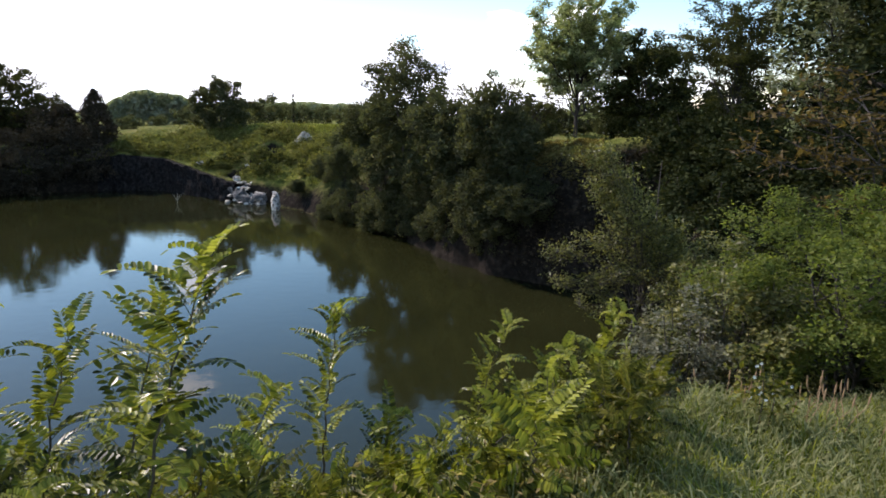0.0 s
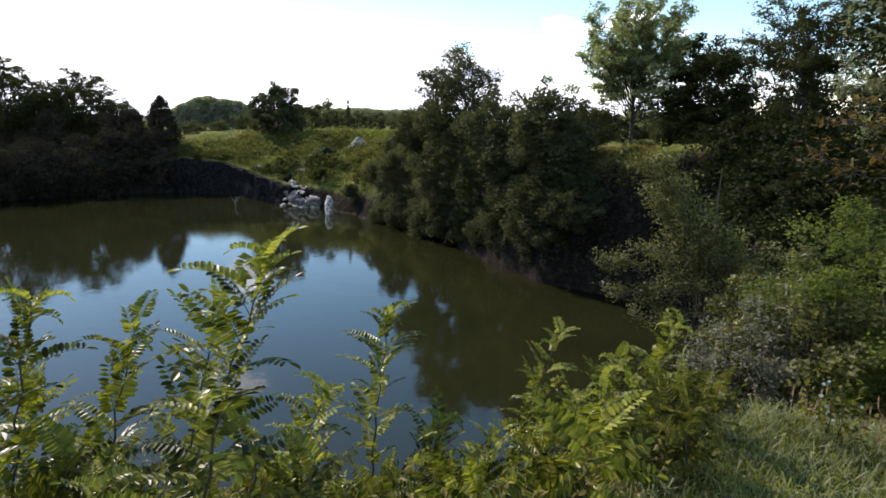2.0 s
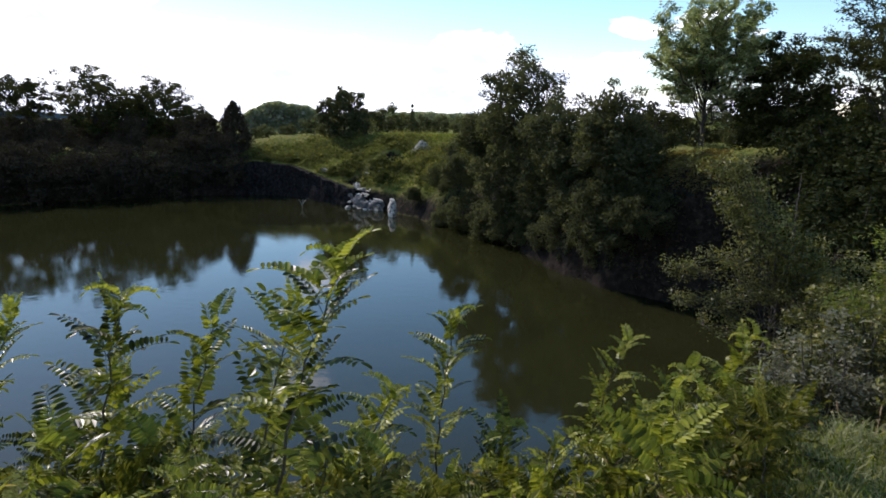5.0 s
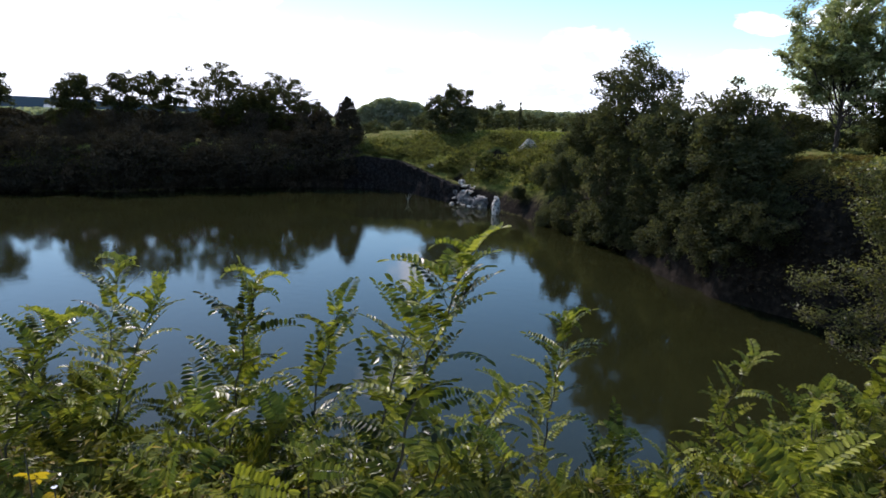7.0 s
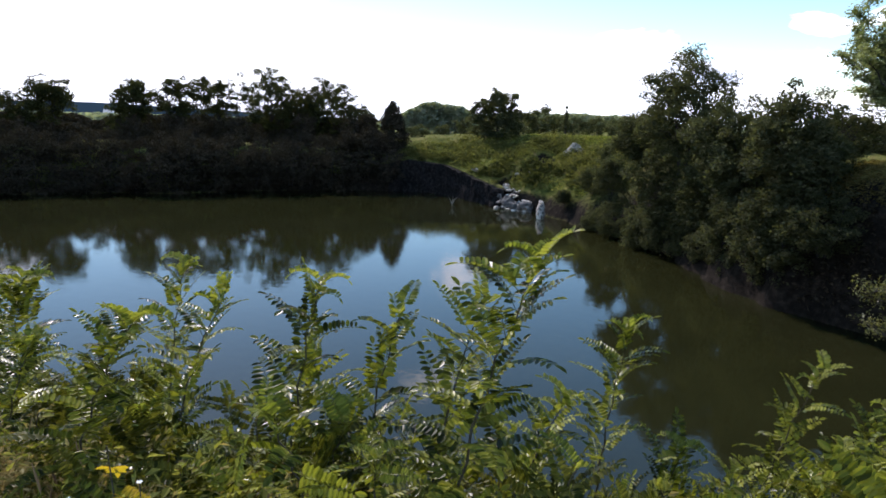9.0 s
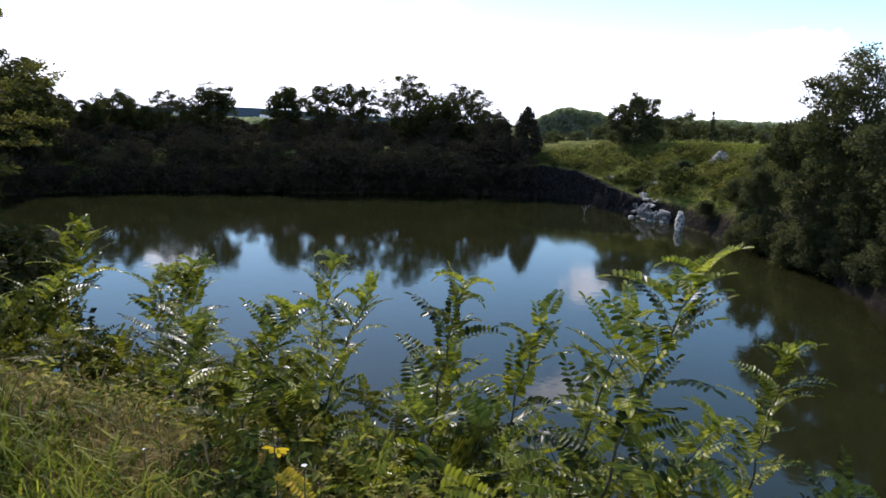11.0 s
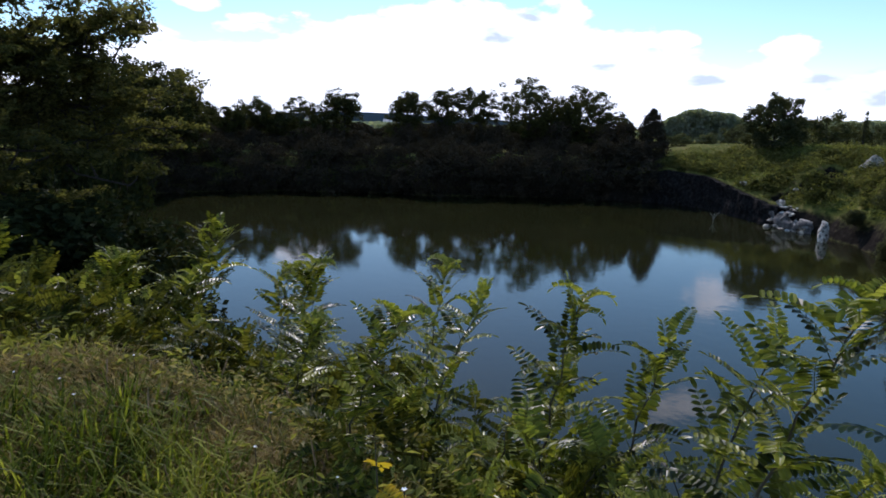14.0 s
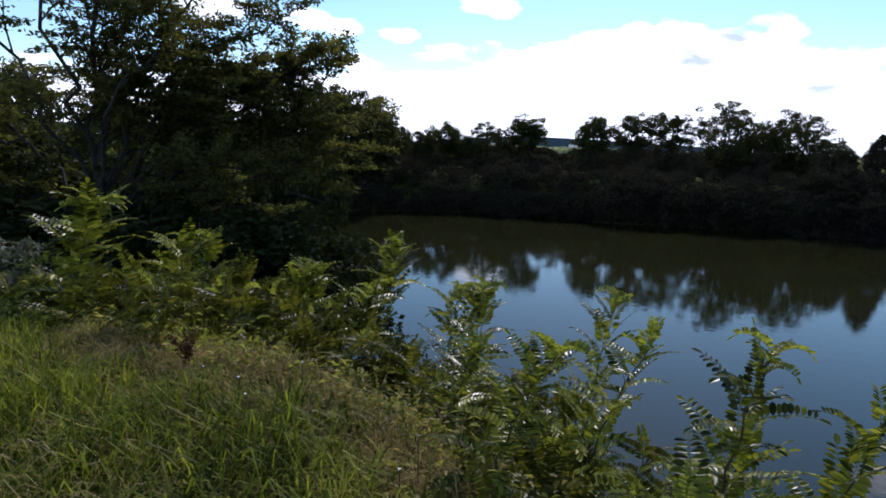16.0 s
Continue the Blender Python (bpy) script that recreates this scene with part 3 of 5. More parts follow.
def limb_tree(name, x, y, z, az, limbs, mat, leaf, seed, trunk_r=0.15, side=1.5, twig=0.62, per=46, bark=BARK, dense=1.0, flat=0.35):
    """A tree grown limb by limb: each limb (across, up, away at its end; height where it forks; rise of its arch) bears
    branches, twigs and flat sprays of leaves."""
    rng = np.random.default_rng(seed)
    ob = root(name, x, y, z)
    right = np.array((math.cos(radians(az)), math.sin(radians(az)), 0))
    away = np.array((-math.sin(radians(az)), math.cos(radians(az)), 0))
    up = np.array((0, 0, 1.0))
    segs, spots, ways = [], [], []
    stem_top = max(l[3] for l in limbs)
    stem = [up * (stem_top * t - 0.15) + (rng.normal(0, 0.05, 3) * t) * np.array((1, 1, 0)) for t in np.linspace(0, 1, 7)]
    segs += curve_rods(stem, trunk_r, trunk_r * 0.42)

    def branch(p, q, rise, r0, r1, n, wob):
        pts = [p + (q - p) * t + up * rise * math.sin(math.pi * t) + (rng.normal(0, wob, 3) if 0 < t < 1 else 0) for t in np.linspace(0, 1, n)]
        segs.extend(curve_rods(pts, r0, r1))
        return pts

    def along(pts, t):
        k = min(int(t * (len(pts) - 1)), len(pts) - 2)
        return pts[k] + (pts[k + 1] - pts[k]) * (t * (len(pts) - 1) - k)

    for across, high, far, fork, rise, thick in limbs:
        p = along(stem, min(fork / stem_top, 1.0))
        q = right * across + up * high + away * far
        length = float(np.linalg.norm(q - p))
        main = branch(p, q, rise, trunk_r * thick * 0.75, trunk_r * 0.12, 8, 0.035 * length)
        heading = unit(q - p)
        for t in np.linspace(0.3, 1.0, max(4, int(length * 2.3 * dense))):
            s = along(main, t)
            d = unit(heading * (0.35 + 0.5 * t) + rng.normal(0, 0.62, 3) * np.array((1, 1, 0.5)) + up * 0.12)
            ln = side * rng.uniform(0.55, 1.1) * (1.15 - 0.5 * t)
            second = branch(s, s + d * ln, 0.08 * ln, trunk_r * 0.12, 0.008, 5, 0.05 * ln)
            for u in np.linspace(0.3, 1.0, 5):
                b = along(second, u)
                e = unit(d * 0.6 + rng.normal(0, 0.7, 3) * np.array((1, 1, 0.45)))
                tl = twig * rng.uniform(0.6, 1.2)
                segs.append((b, b + e * tl, 0.009, 0.003))
                spots.append(b + e * tl * 0.6)
                ways.append(e * tl)
    V, F = tubes(segs)
    mesh_object("trunk", V, F, bark, ob)
    spots, ways = np.array(spots), np.array(ways)
    m = len(spots)
    pts = np.repeat(spots, per, 0) + np.repeat(ways, per, 0) * rng.uniform(-0.5, 0.75, m * per)[:, None]
    pts += rng.normal(0, twig * 0.2, (m * per, 3)) * np.array((1, 1, flat))
    V, F = leaf_cloud(pts, leaf, rng, 0.9, 0.15, 0.5)
    mesh_object("crown", V, F, mat, ob)
    return ob


def fan_limbs(h, w, n, seed, low=0.3):
    """Limb ends spread evenly over a broad egg-shaped crown."""
    rng = np.random.default_rng(seed)
    out = []
    for i in range(n):
        u = low + (1 - low) * (1 - (i + 0.5) / n) ** 0.8
        v = (u - low) / (1 - low)
        r = 0.5 * w * math.sqrt(max(0.05, 1 - ((v - 0.48) / 0.56) ** 2)) * rng.uniform(0.6, 0.95)
        a = 2.4 * i + rng.uniform(-0.3, 0.3)
        high = h * u * rng.uniform(0.9, 1.0)
        out.append((r * math.cos(a), high, r * math.sin(a), max(0.3, high * rng.uniform(0.3, 0.5)), 0.05 * h * rng.uniform(0, 1), rng.uniform(0.3, 0.5)))
    return out


# limbs of the leaning tree: across, up, away at the end; fork height, rise of the arch, thickness
LEFT_LIMBS = (
    (0.2, 6.9, 0.2, 2.6, 0.0, 0.6), (-0.9, 6.4, -0.4, 2.8, 0.3, 0.4), (-2.0, 5.5, 0.2, 2.4, 0.5, 0.36), (1.0, 6.6, 0.5, 3.0, 0.2, 0.4), (1.8, 6.1, -0.5, 2.8, 0.4, 0.4), (3.1, 5.6, 0.2, 2.4, 0.6, 0.45),
    (4.2, 5.0, 0.3, 2.0, 0.8, 0.45), (4.7, 3.8, -0.4, 1.7, 1.0, 0.4), (4.7, 2.8, 0.5, 1.5, 1.2, 0.36), (3.7, 3.3, 0.0, 1.7, 0.8, 0.3), (3.1, 4.3, 0.5, 2.0, 0.6, 0.3), (4.4, 3.2, -0.2, 1.6, 1.0, 0.3), (2.5, 3.0, 0.2, 1.6, 0.5, 0.28), (3.4, 2.7, -0.4, 1.5, 0.8, 0.28), (4.1, 4.4, -0.2, 1.9, 0.8, 0.3), (4.1, 2.2, -0.8, 1.4, 0.9, 0.3), (2.6, 3.5, 1.2, 1.8, 0.5, 0.3),
    (1.8, 2.4, -1.2, 1.5, 0.5, 0.28), (-1.5, 3.2, 1.0, 1.7, 0.5, 0.28), (-2.2, 2.5, -0.6, 1.5, 0.5, 0.28), (0.4, 4.2, -1.6, 2.0, 0.4, 0.28), (0.6, 3.4, 1.6, 1.9, 0.4, 0.28), (3.1, 1.5, 0.6, 1.2, 0.5, 0.28),
    (2.0, 4.7, 0.9, 2.2, 0.5, 0.3), (3.4, 3.7, 0.4, 1.8, 0.7, 0.3), (1.2, 5.2, -0.9, 2.4, 0.3, 0.3), (0.6, 5.8, 0.9, 2.6, 0.2, 0.3))


def turned(deg, x, y, size=1.0, tall=1.0, z=None):
    zz = float(height(x, y)) - 0.1 if z is None else z
    return Matrix.LocRotScale((x, y, zz), Euler((0, 0, radians(deg))), (size, size, size * tall))


def polar(az, d):
    return -math.sin(radians(az)) * d, math.cos(radians(az)) * d


BUSH_PARTS = ("branchwork", "foliage")

# far shore: a row of dark trees against the light
far_trees = []
for k, (az, d, el, width, gap, n) in enumerate(((47.5, 107, 4.15, 10.0, -0.3, 230), (42.8, 108, 3.5, 10.8, -0.8, 330), (51.7, 108, 3.3, 8.4, 0.0, 125), (55.0, 107, 3.3, 7.0, 0.0, 125), (58.0, 108, 2.7, 6.6, -0.25, 150), (63.8, 109, 2.75, 7.4, -0.25, 150))):
    x, y = polar(az, d)
    g = float(height(x, y))
    o = tree("lakeside_tree", x, y, 10 + d * math.tan(radians(el)) - g, width, 0.33, n, 68, LEAF_OLIVE, 100 + k, bottom=(0.12, -0.1, 0.3, 0.3, 0.3, 0.3)[k], lump=(0.4, 0.25, 0.45, 0.45, 0.45, 0.4)[k], gap=gap, spread=0.74, limbs=40, stems=1 + k % 2, flat=0.7)
    tagged(o, "dark leafy tree standing in its own shade on the far bank", "tree", "trees on the far bank")
    far_trees.append(o)


def top_of(ob):
    return max(v.co.z for v in ob.children[1].data.vertices)


rng = np.random.default_rng(5)
for k, (az, el, s) in enumerate(((67.2, 1.6, 0), (71.0, 1.8, 5), (39.9, 0.9, 1), (69.2, 0.6, 4), (73.2, 1.1, 3), (75.4, 1.5, 5), (59.3, -0.2, 2), (45.2, 1.6, 1), (65.6, 0.2, 4))):
    d = rng.uniform(105, 112)
    x, y = polar(az, d)
    g = float(height(x, y))
    src = far_trees[s]
    copy_thing(src, turned(rng.uniform(0, 360), x, y, (10 + d * math.tan(radians(el)) - g) / top_of(src), 1.0))
# tall trees curving round the far left end
for k, (az, d, top) in enumerate(((77.2, 100, 14.6), (79.2, 96, 16.0), (82.0, 92, 16.4), (86.0, 90, 14), (92, 80, 13), (98, 70, 13), (105, 60, 14.4), (110, 54, 14))):
    x, y = polar(az, d)
    g = max(float(height(x, y)), 2.0)
    src = far_trees[k % 5]
    copy_thing(src, turned(61 * k, x, y, (top - g) / top_of(src), 1.0, g - 0.2))
# the slim, pointed tree at the corner of the bank
x, y = polar(37.1, 98.5)
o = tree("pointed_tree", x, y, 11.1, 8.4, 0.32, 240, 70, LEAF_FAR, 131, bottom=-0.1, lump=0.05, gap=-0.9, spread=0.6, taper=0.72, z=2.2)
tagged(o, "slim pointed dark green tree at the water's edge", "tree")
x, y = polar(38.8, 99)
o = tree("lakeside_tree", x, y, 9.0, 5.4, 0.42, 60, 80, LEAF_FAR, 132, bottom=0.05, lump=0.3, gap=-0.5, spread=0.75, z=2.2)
tagged(o, "dark leafy tree standing in its own shade on the far bank", "tree", "trees on the far bank")

# thick scrub at the foot of the far trees
scrub = []
for k in range(4):
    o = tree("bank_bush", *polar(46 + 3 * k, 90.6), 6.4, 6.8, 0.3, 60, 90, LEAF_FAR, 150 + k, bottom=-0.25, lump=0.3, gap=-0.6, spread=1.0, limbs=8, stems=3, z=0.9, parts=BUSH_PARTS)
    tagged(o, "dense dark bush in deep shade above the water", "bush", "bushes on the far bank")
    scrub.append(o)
rng = np.random.default_rng(6)
for k in range(81):
    az = 37.4 + 50 * (k % 27 + rng.uniform(-0.3, 0.3)) / 27
    rad, _ = shore_at(np.arctan2(math.cos(radians(az)) * 90 - CENTRE[1], -math.sin(radians(az)) * 90 - CENTRE[0]))
    # distance along the view at which the shore is met
    ds = np.linspace(60, 110, 200)
    d = float(ds[np.argmax(height(-np.sin(radians(az)) * ds, np.cos(radians(az)) * ds) > 0.3)])
    d += (0.6, 3.4, 8.0)[k // 27]
    x, y = polar(az, d)
    g = float(height(x, y))
    size = rng.uniform(0.85, 1.0) if k < 27 else (rng.uniform(0.6, 0.95) if k < 54 else rng.uniform(0.4, 0.6))
    copy_thing(scrub[k % 4], turned(rng.uniform(0, 360), x, y, size, rng.uniform(0.62, 1.15), max(g, 0.3) - (1.8 if k < 27 else 0.8)))

# taller bushes closing the row under the crowns
for k, (az, el) in enumerate(((40.2, 0.5), (41.8, 0.4), (43.4, 0.1), (45.0, 0.5), (46.6, -0.2), (48.2, -0.1), (49.8, 0.2), (51.2, -0.1), (52.6, 0.3), (54.0, 0.0), (55.4, 0.3), (56.8, -0.1), (58.2, 0.1), (62.8, -0.9), (64.4, -0.5), (66.0, -0.3), (67.8, -0.8), (69.6, -0.4), (71.4, -0.8), (73.2, -0.4))):
    d = 103 + 2.5 * (k % 3)
    x, y = polar(az, d)
    g = float(height(x, y)) - 0.4
    tall = 10 + d * math.tan(radians(el)) - g
    copy_thing(scrub[k % 4], turned(53 * k, x, y, 0.72, tall / (0.72 * top_of(scrub[k % 4])), g))

# far plateau: a round tree, bushes and a wood behind
x, y = polar(27.9, 99)
o = tree("round_tree", x, y, 15.5 - float(height(x, y)), 9.2, 0.32, 260, 90, LEAF_BANK, 171, bottom=-0.25, lump=0.22, gap=-0.7, spread=0.62, taper=0.15)
tagged(o, "round-headed green tree alone on the grassy plateau", "tree")
small = tree("plateau_bush", *polar(24.2, 104), 4.6, 6.0, 0.42, 34, 64, LEAF_BANK, 172, limbs=8, bottom=-0.1, lump=0.35, gap=-0.4, spread=0.8, stems=3, parts=BUSH_PARTS)
tagged(small, "low green bush on the skyline of the plateau", "bush", "bushes on the plateau")
rng = np.random.default_rng(8)
for az, d, s in ((22.5, 112, 0.7), (21.0, 110, 0.65), (19.4, 118, 0.8), (17.6, 112, 0.7), (16.0, 104, 0.8), (30.6, 118, 0.75), (32.6, 112, 0.5), (25.2, 112, 0.85), (26.1, 101, 0.5), (29.3, 101, 0.45), (34.8, 125, 0.7)):
    x, y = polar(az, d)
    copy_thing(small, turned(rng.uniform(0, 360), x, y, s, rng.uniform(0.8, 1.1)))
x, y = polar(21.9, 103)
o = tree("young_poplar", x, y, 4.6, 1.2, 0.2, 26, 50, LEAF_BANK, 175, bottom=0.1, lump=0.2, gap=-0.6, spread=0.28, taper=0.8)
tagged(o, "slender young tree among the bushes of the plateau", "tree")


# right-hand bank: big bushes leaning over the water
bank = []
for k, (az, d, zb, h, w) in enumerate(((12.2, 52, 7.2, 8.5, 6.8), (4.3, 42, 7.0, 5.5, 5.4), (8.4, 47, 6.4, 5.8, 7.2), (15.6, 57, 6.8, 4.4, 5.0), (7.0, 45.5, 4.6, 6.0, 6.4), (2.6, 41, 4.0, 6.0, 5.0))):
    x, y = polar(az, d)
    o = tree("bank_tree", x, y, h, w, 0.23, 300 if k == 0 else 170, 80, LEAF_BANK, 200 + k, bottom=-0.15, lump=0.3, gap=-0.7, spread=0.66, limbs=30, stems=2, z=zb, flat=0.75)
    tagged(o, "broad bushy green tree on the steep bank above the water", "tree", "trees on the steep bank")
    bank.append(o)
rng = np.random.default_rng(9)
row = ((18.8, 62.5, 1.0, 0.6), (16.8, 60, 1.2, 0.75), (14.6, 55.5, 1.0, 0.95), (12.8, 53.4, 1.6, 0.8), (11.0, 51.0, 1.9, 0.8), (9.2, 48.2, 2.0, 0.8), (7.6, 46.0, 2.1, 0.75), (5.8, 43.8, 2.3, 0.75),
       (4.2, 41.8, 2.4, 0.7), (2.8, 40.6, 2.6, 0.6), (17.8, 61, 4.6, 0.7), (13.6, 54.5, 4.2, 0.95), (10.2, 50, 4.4, 0.95), (6.4, 45, 4.2, 0.9),
       (5.2, 41.5, 3.6, 0.85), (3.4, 40.2, 3.2, 0.8), (1.4, 38.6, 4.4, 0.6), (21.8, 69, 2.6, 0.4), (19.4, 66.5, 4.0, 0.5), (18.2, 72, 6.6, 0.45))
for k, (az, d, zb, s) in enumerate(row):
    x, y = polar(az, d)
    copy_thing(bank[1 + k % 5], turned(rng.uniform(0, 360), x, y, s * 0.95, rng.uniform(0.9, 1.05), zb - (1.6 if k < 10 else 0.9)))

# trees on the right-hand plateau
x, y = polar(-2.6, 45)
o = limb_tree("ash_tree", x, y, 8.7, -2.6, fan_limbs(9.2, 7.4, 28, 221, 0.3), LEAF_ASH, 0.22, 221, trunk_r=0.16, side=1.4, twig=0.62, per=30, dense=0.8, flat=0.7)
tagged(o, "airy sunlit ash tree with several stems on the plateau", "tree")
x, y = polar(-8.6, 43)
o = tree("maple_tree", x, y, 6.5, 5.8, 0.22, 220, 90, LEAF_OLIVE, 222, bottom=0.0, lump=0.3, gap=-0.5, spread=0.52, z=8.6)
tagged(o, "dense dark green tree with a rounded crown", "tree")
x, y = polar(-15.0, 36)
o = limb_tree("forked_tree", x, y, 8.4, -15.0, fan_limbs(7.7, 6.2, 18, 223, 0.5), LEAF_OLIVE, 0.16, 223, trunk_r=0.12, side=1.15, twig=0.6, per=34, dense=0.75, flat=0.6, bark=DARK_BARK)
tagged(o, "open-crowned tree with forking bare stems showing the sky", "tree")
x, y = polar(-22.6, 27)
o = limb_tree("willow_tree", x, y, 7.8, -21.5, fan_limbs(10.8, 5.8, 24, 224, 0.25), LEAF_BLUE, 0.15, 224, trunk_r=0.14, side=1.3, twig=0.7, per=44, dense=0.7, flat=0.8, bark=DARK_BARK)
tagged(o, "tall grey-green willow with thin twigs", "tree")
x, y = polar(-27.5, 23)
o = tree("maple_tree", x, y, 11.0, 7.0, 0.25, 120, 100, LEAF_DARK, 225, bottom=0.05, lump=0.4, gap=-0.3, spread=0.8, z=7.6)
tagged(o, "dense dark green tree with a rounded crown", "tree")
o = tree("hazel_bush", *polar(0.9, 47), 3.4, 4.0, 0.22, 60, 80, LEAF_BANK, 226, bottom=0.0, lump=0.4, gap=-0.3, spread=0.5, stems=3, z=8.2, parts=BUSH_PARTS)
tagged(o, "light green hazel bush at the foot of the ash", "bush", "bushes under the plateau trees")
rng = np.random.default_rng(10)
for az, d, s, zb in ((-1.2, 60, 1.1, 8.0), (2.2, 58, 1.0, 8.0), (-5.4, 56, 0.7, 8.4), (-3.6, 62, 1.0, 8.2)):
    x, y = polar(az, d)
    copy_thing(o, turned(rng.uniform(0, 360), x, y, s, rng.uniform(0.8, 1.1), zb))
# bushes in the gully, their shade put into the near-black leaf colour
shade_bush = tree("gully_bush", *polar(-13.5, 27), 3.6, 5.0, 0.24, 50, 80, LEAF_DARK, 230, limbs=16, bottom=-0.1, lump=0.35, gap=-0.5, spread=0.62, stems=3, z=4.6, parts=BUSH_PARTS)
tagged(shade_bush, "gully bush with shade put into its near-black leaf colour", "bush", "bushes in the gully")
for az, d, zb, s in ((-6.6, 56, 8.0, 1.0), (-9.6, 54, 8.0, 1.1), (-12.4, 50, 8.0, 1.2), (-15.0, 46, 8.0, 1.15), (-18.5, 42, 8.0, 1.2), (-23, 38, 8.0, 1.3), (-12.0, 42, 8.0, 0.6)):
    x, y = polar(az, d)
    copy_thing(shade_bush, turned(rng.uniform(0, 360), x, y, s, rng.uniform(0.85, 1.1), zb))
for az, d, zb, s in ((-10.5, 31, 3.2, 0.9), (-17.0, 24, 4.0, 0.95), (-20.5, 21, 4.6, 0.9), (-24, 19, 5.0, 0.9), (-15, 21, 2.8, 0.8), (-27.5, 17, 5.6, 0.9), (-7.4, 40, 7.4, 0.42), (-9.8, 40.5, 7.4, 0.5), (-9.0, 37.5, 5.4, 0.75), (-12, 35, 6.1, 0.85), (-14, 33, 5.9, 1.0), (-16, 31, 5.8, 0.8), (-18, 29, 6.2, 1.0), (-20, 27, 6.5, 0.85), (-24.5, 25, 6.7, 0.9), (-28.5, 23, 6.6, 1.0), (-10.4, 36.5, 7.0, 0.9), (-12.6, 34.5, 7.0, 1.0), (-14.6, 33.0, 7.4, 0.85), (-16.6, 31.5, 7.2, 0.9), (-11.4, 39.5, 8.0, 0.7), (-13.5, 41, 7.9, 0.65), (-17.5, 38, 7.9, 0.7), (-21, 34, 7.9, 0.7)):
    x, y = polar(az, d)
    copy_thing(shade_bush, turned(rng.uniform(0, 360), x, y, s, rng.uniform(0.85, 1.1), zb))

for az, d, zb, s in ((-20.5, 9.6, 5.9, 0.42), (-23.5, 9.4, 6.1, 0.45), (-26.5, 9.8, 6.2, 0.48), (-29.5, 10.2, 6.3, 0.5), (-33, 10.5, 6.4, 0.5)):
    x, y = polar(az, d)
    copy_thing(shade_bush, turned(az * 11, x, y, s, 0.9, zb))

# bushes beside the near grass
x, y = polar(-9.6, 11.4)
o = tree("birch_tree", x, y, 4.3, 1.15, 0.058, 105, 95, LEAF_BIRCH, 241, bottom=0.25, lump=0.6, gap=-0.05, spread=0.22, hang=0.5, lean=(-0.25, 0), shear=-0.78, z=5.6, stems=2, trunk_r=0.05)
tagged(o, "small weeping birch with fine drooping leaves", "tree")
x, y = polar(-8.2, 11.0)
o = limb_tree("birch_tree", x, y, 5.5, -8.2, ((-1.35, 2.0, 0.1, 1.3, 0.35, 0.4), (-1.05, 1.6, -0.2, 1.1, 0.3, 0.35), (-0.7, 2.3, 0.2, 1.4, 0.3, 0.4), (-0.8, 1.2, 0.0, 0.9, 0.3, 0.35), (-0.1, 2.5, 0.1, 1.5, 0.1, 0.5), (-0.4, 1.7, 0.3, 1.1, 0.2, 0.35), (0.4, 2.1, 0.0, 1.2, 0.2, 0.35)),
              LEAF_BIRCH, 0.05, 242, trunk_r=0.03, side=0.42, twig=0.26, per=34, dense=2.2, flat=1.0)
tagged(o, "small weeping birch with fine drooping leaves", "tree")
x, y = polar(-24.0, 7.6)
o = tree("dogwood_bush", x, y, 2.15, 3.0, 0.05, 130, 240, LEAF_FRESH, 243, bottom=0.05, lump=0.25, gap=-0.6, spread=0.24, stems=4, z=7.25, parts=BUSH_PARTS, trunk_r=0.04)
tagged(o, "dense bright green dogwood bush lit from above", "bush", "bushes by the grass")
x, y = polar(-15.0, 10.0)
o = tree("dogwood_bush", x, y, 2.1, 2.0, 0.06, 60, 150, LEAF_BIRCH, 244, bottom=-0.1, lump=0.4, gap=-0.3, spread=0.22, stems=4, z=6.3, parts=BUSH_PARTS, trunk_r=0.03)
tagged(o, "loose olive-green bush beside the grass", "bush", "bushes by the grass")
x, y = polar(-12.0, 6.5)
o = tree("silver_bush", x, y, 1.5, 1.05, 0.05, 100, 100, LEAF_GREY, 245, bottom=-0.1, lump=0.4, gap=-0.25, spread=0.14, stems=5, z=6.85, parts=BUSH_PARTS, trunk_r=0.03, slim=0.4)
tagged(o, "thin silver-grey bush with many fine twigs", "bush")
x, y = polar(-16.3, 6.9)
o = tree("dogwood_bush", x, y, 2.0, 1.5, 0.06, 90, 110, LEAF_BIRCH, 246, bottom=-0.1, lump=0.4, gap=-0.25, spread=0.17, stems=5, z=6.7, parts=BUSH_PARTS, trunk_r=0.03)
tagged(o, "loose olive-green bush beside the grass", "bush", "bushes by the grass")
x, y = polar(-31.0, 8.6)
RUSTY_LIMBS = ((-2.1, 2.1, 0.2, 1.1, 0.35, 0.4), (-1.7, 2.5, -0.2, 1.2, 0.3, 0.4), (-1.3, 2.9, 0.3, 1.3, 0.3, 0.4), (-0.9, 2.3, -0.4, 1.1, 0.25, 0.35), (-0.5, 3.3, 0.0, 1.4, 0.1, 0.5), (0.6, 3.1, 0.3, 1.3, 0.2, 0.4), (0.9, 2.3, -0.3, 1.0, 0.2, 0.4))
o = limb_tree("rusty_bush", x, y, 7.4, -31.0, RUSTY_LIMBS, LEAF_RUST, 0.085, 247, trunk_r=0.05, side=0.6, twig=0.34, per=13, dense=1.2, flat=0.5)
tagged(o, "tall bush with rust-tinged arching leaves", "bush")

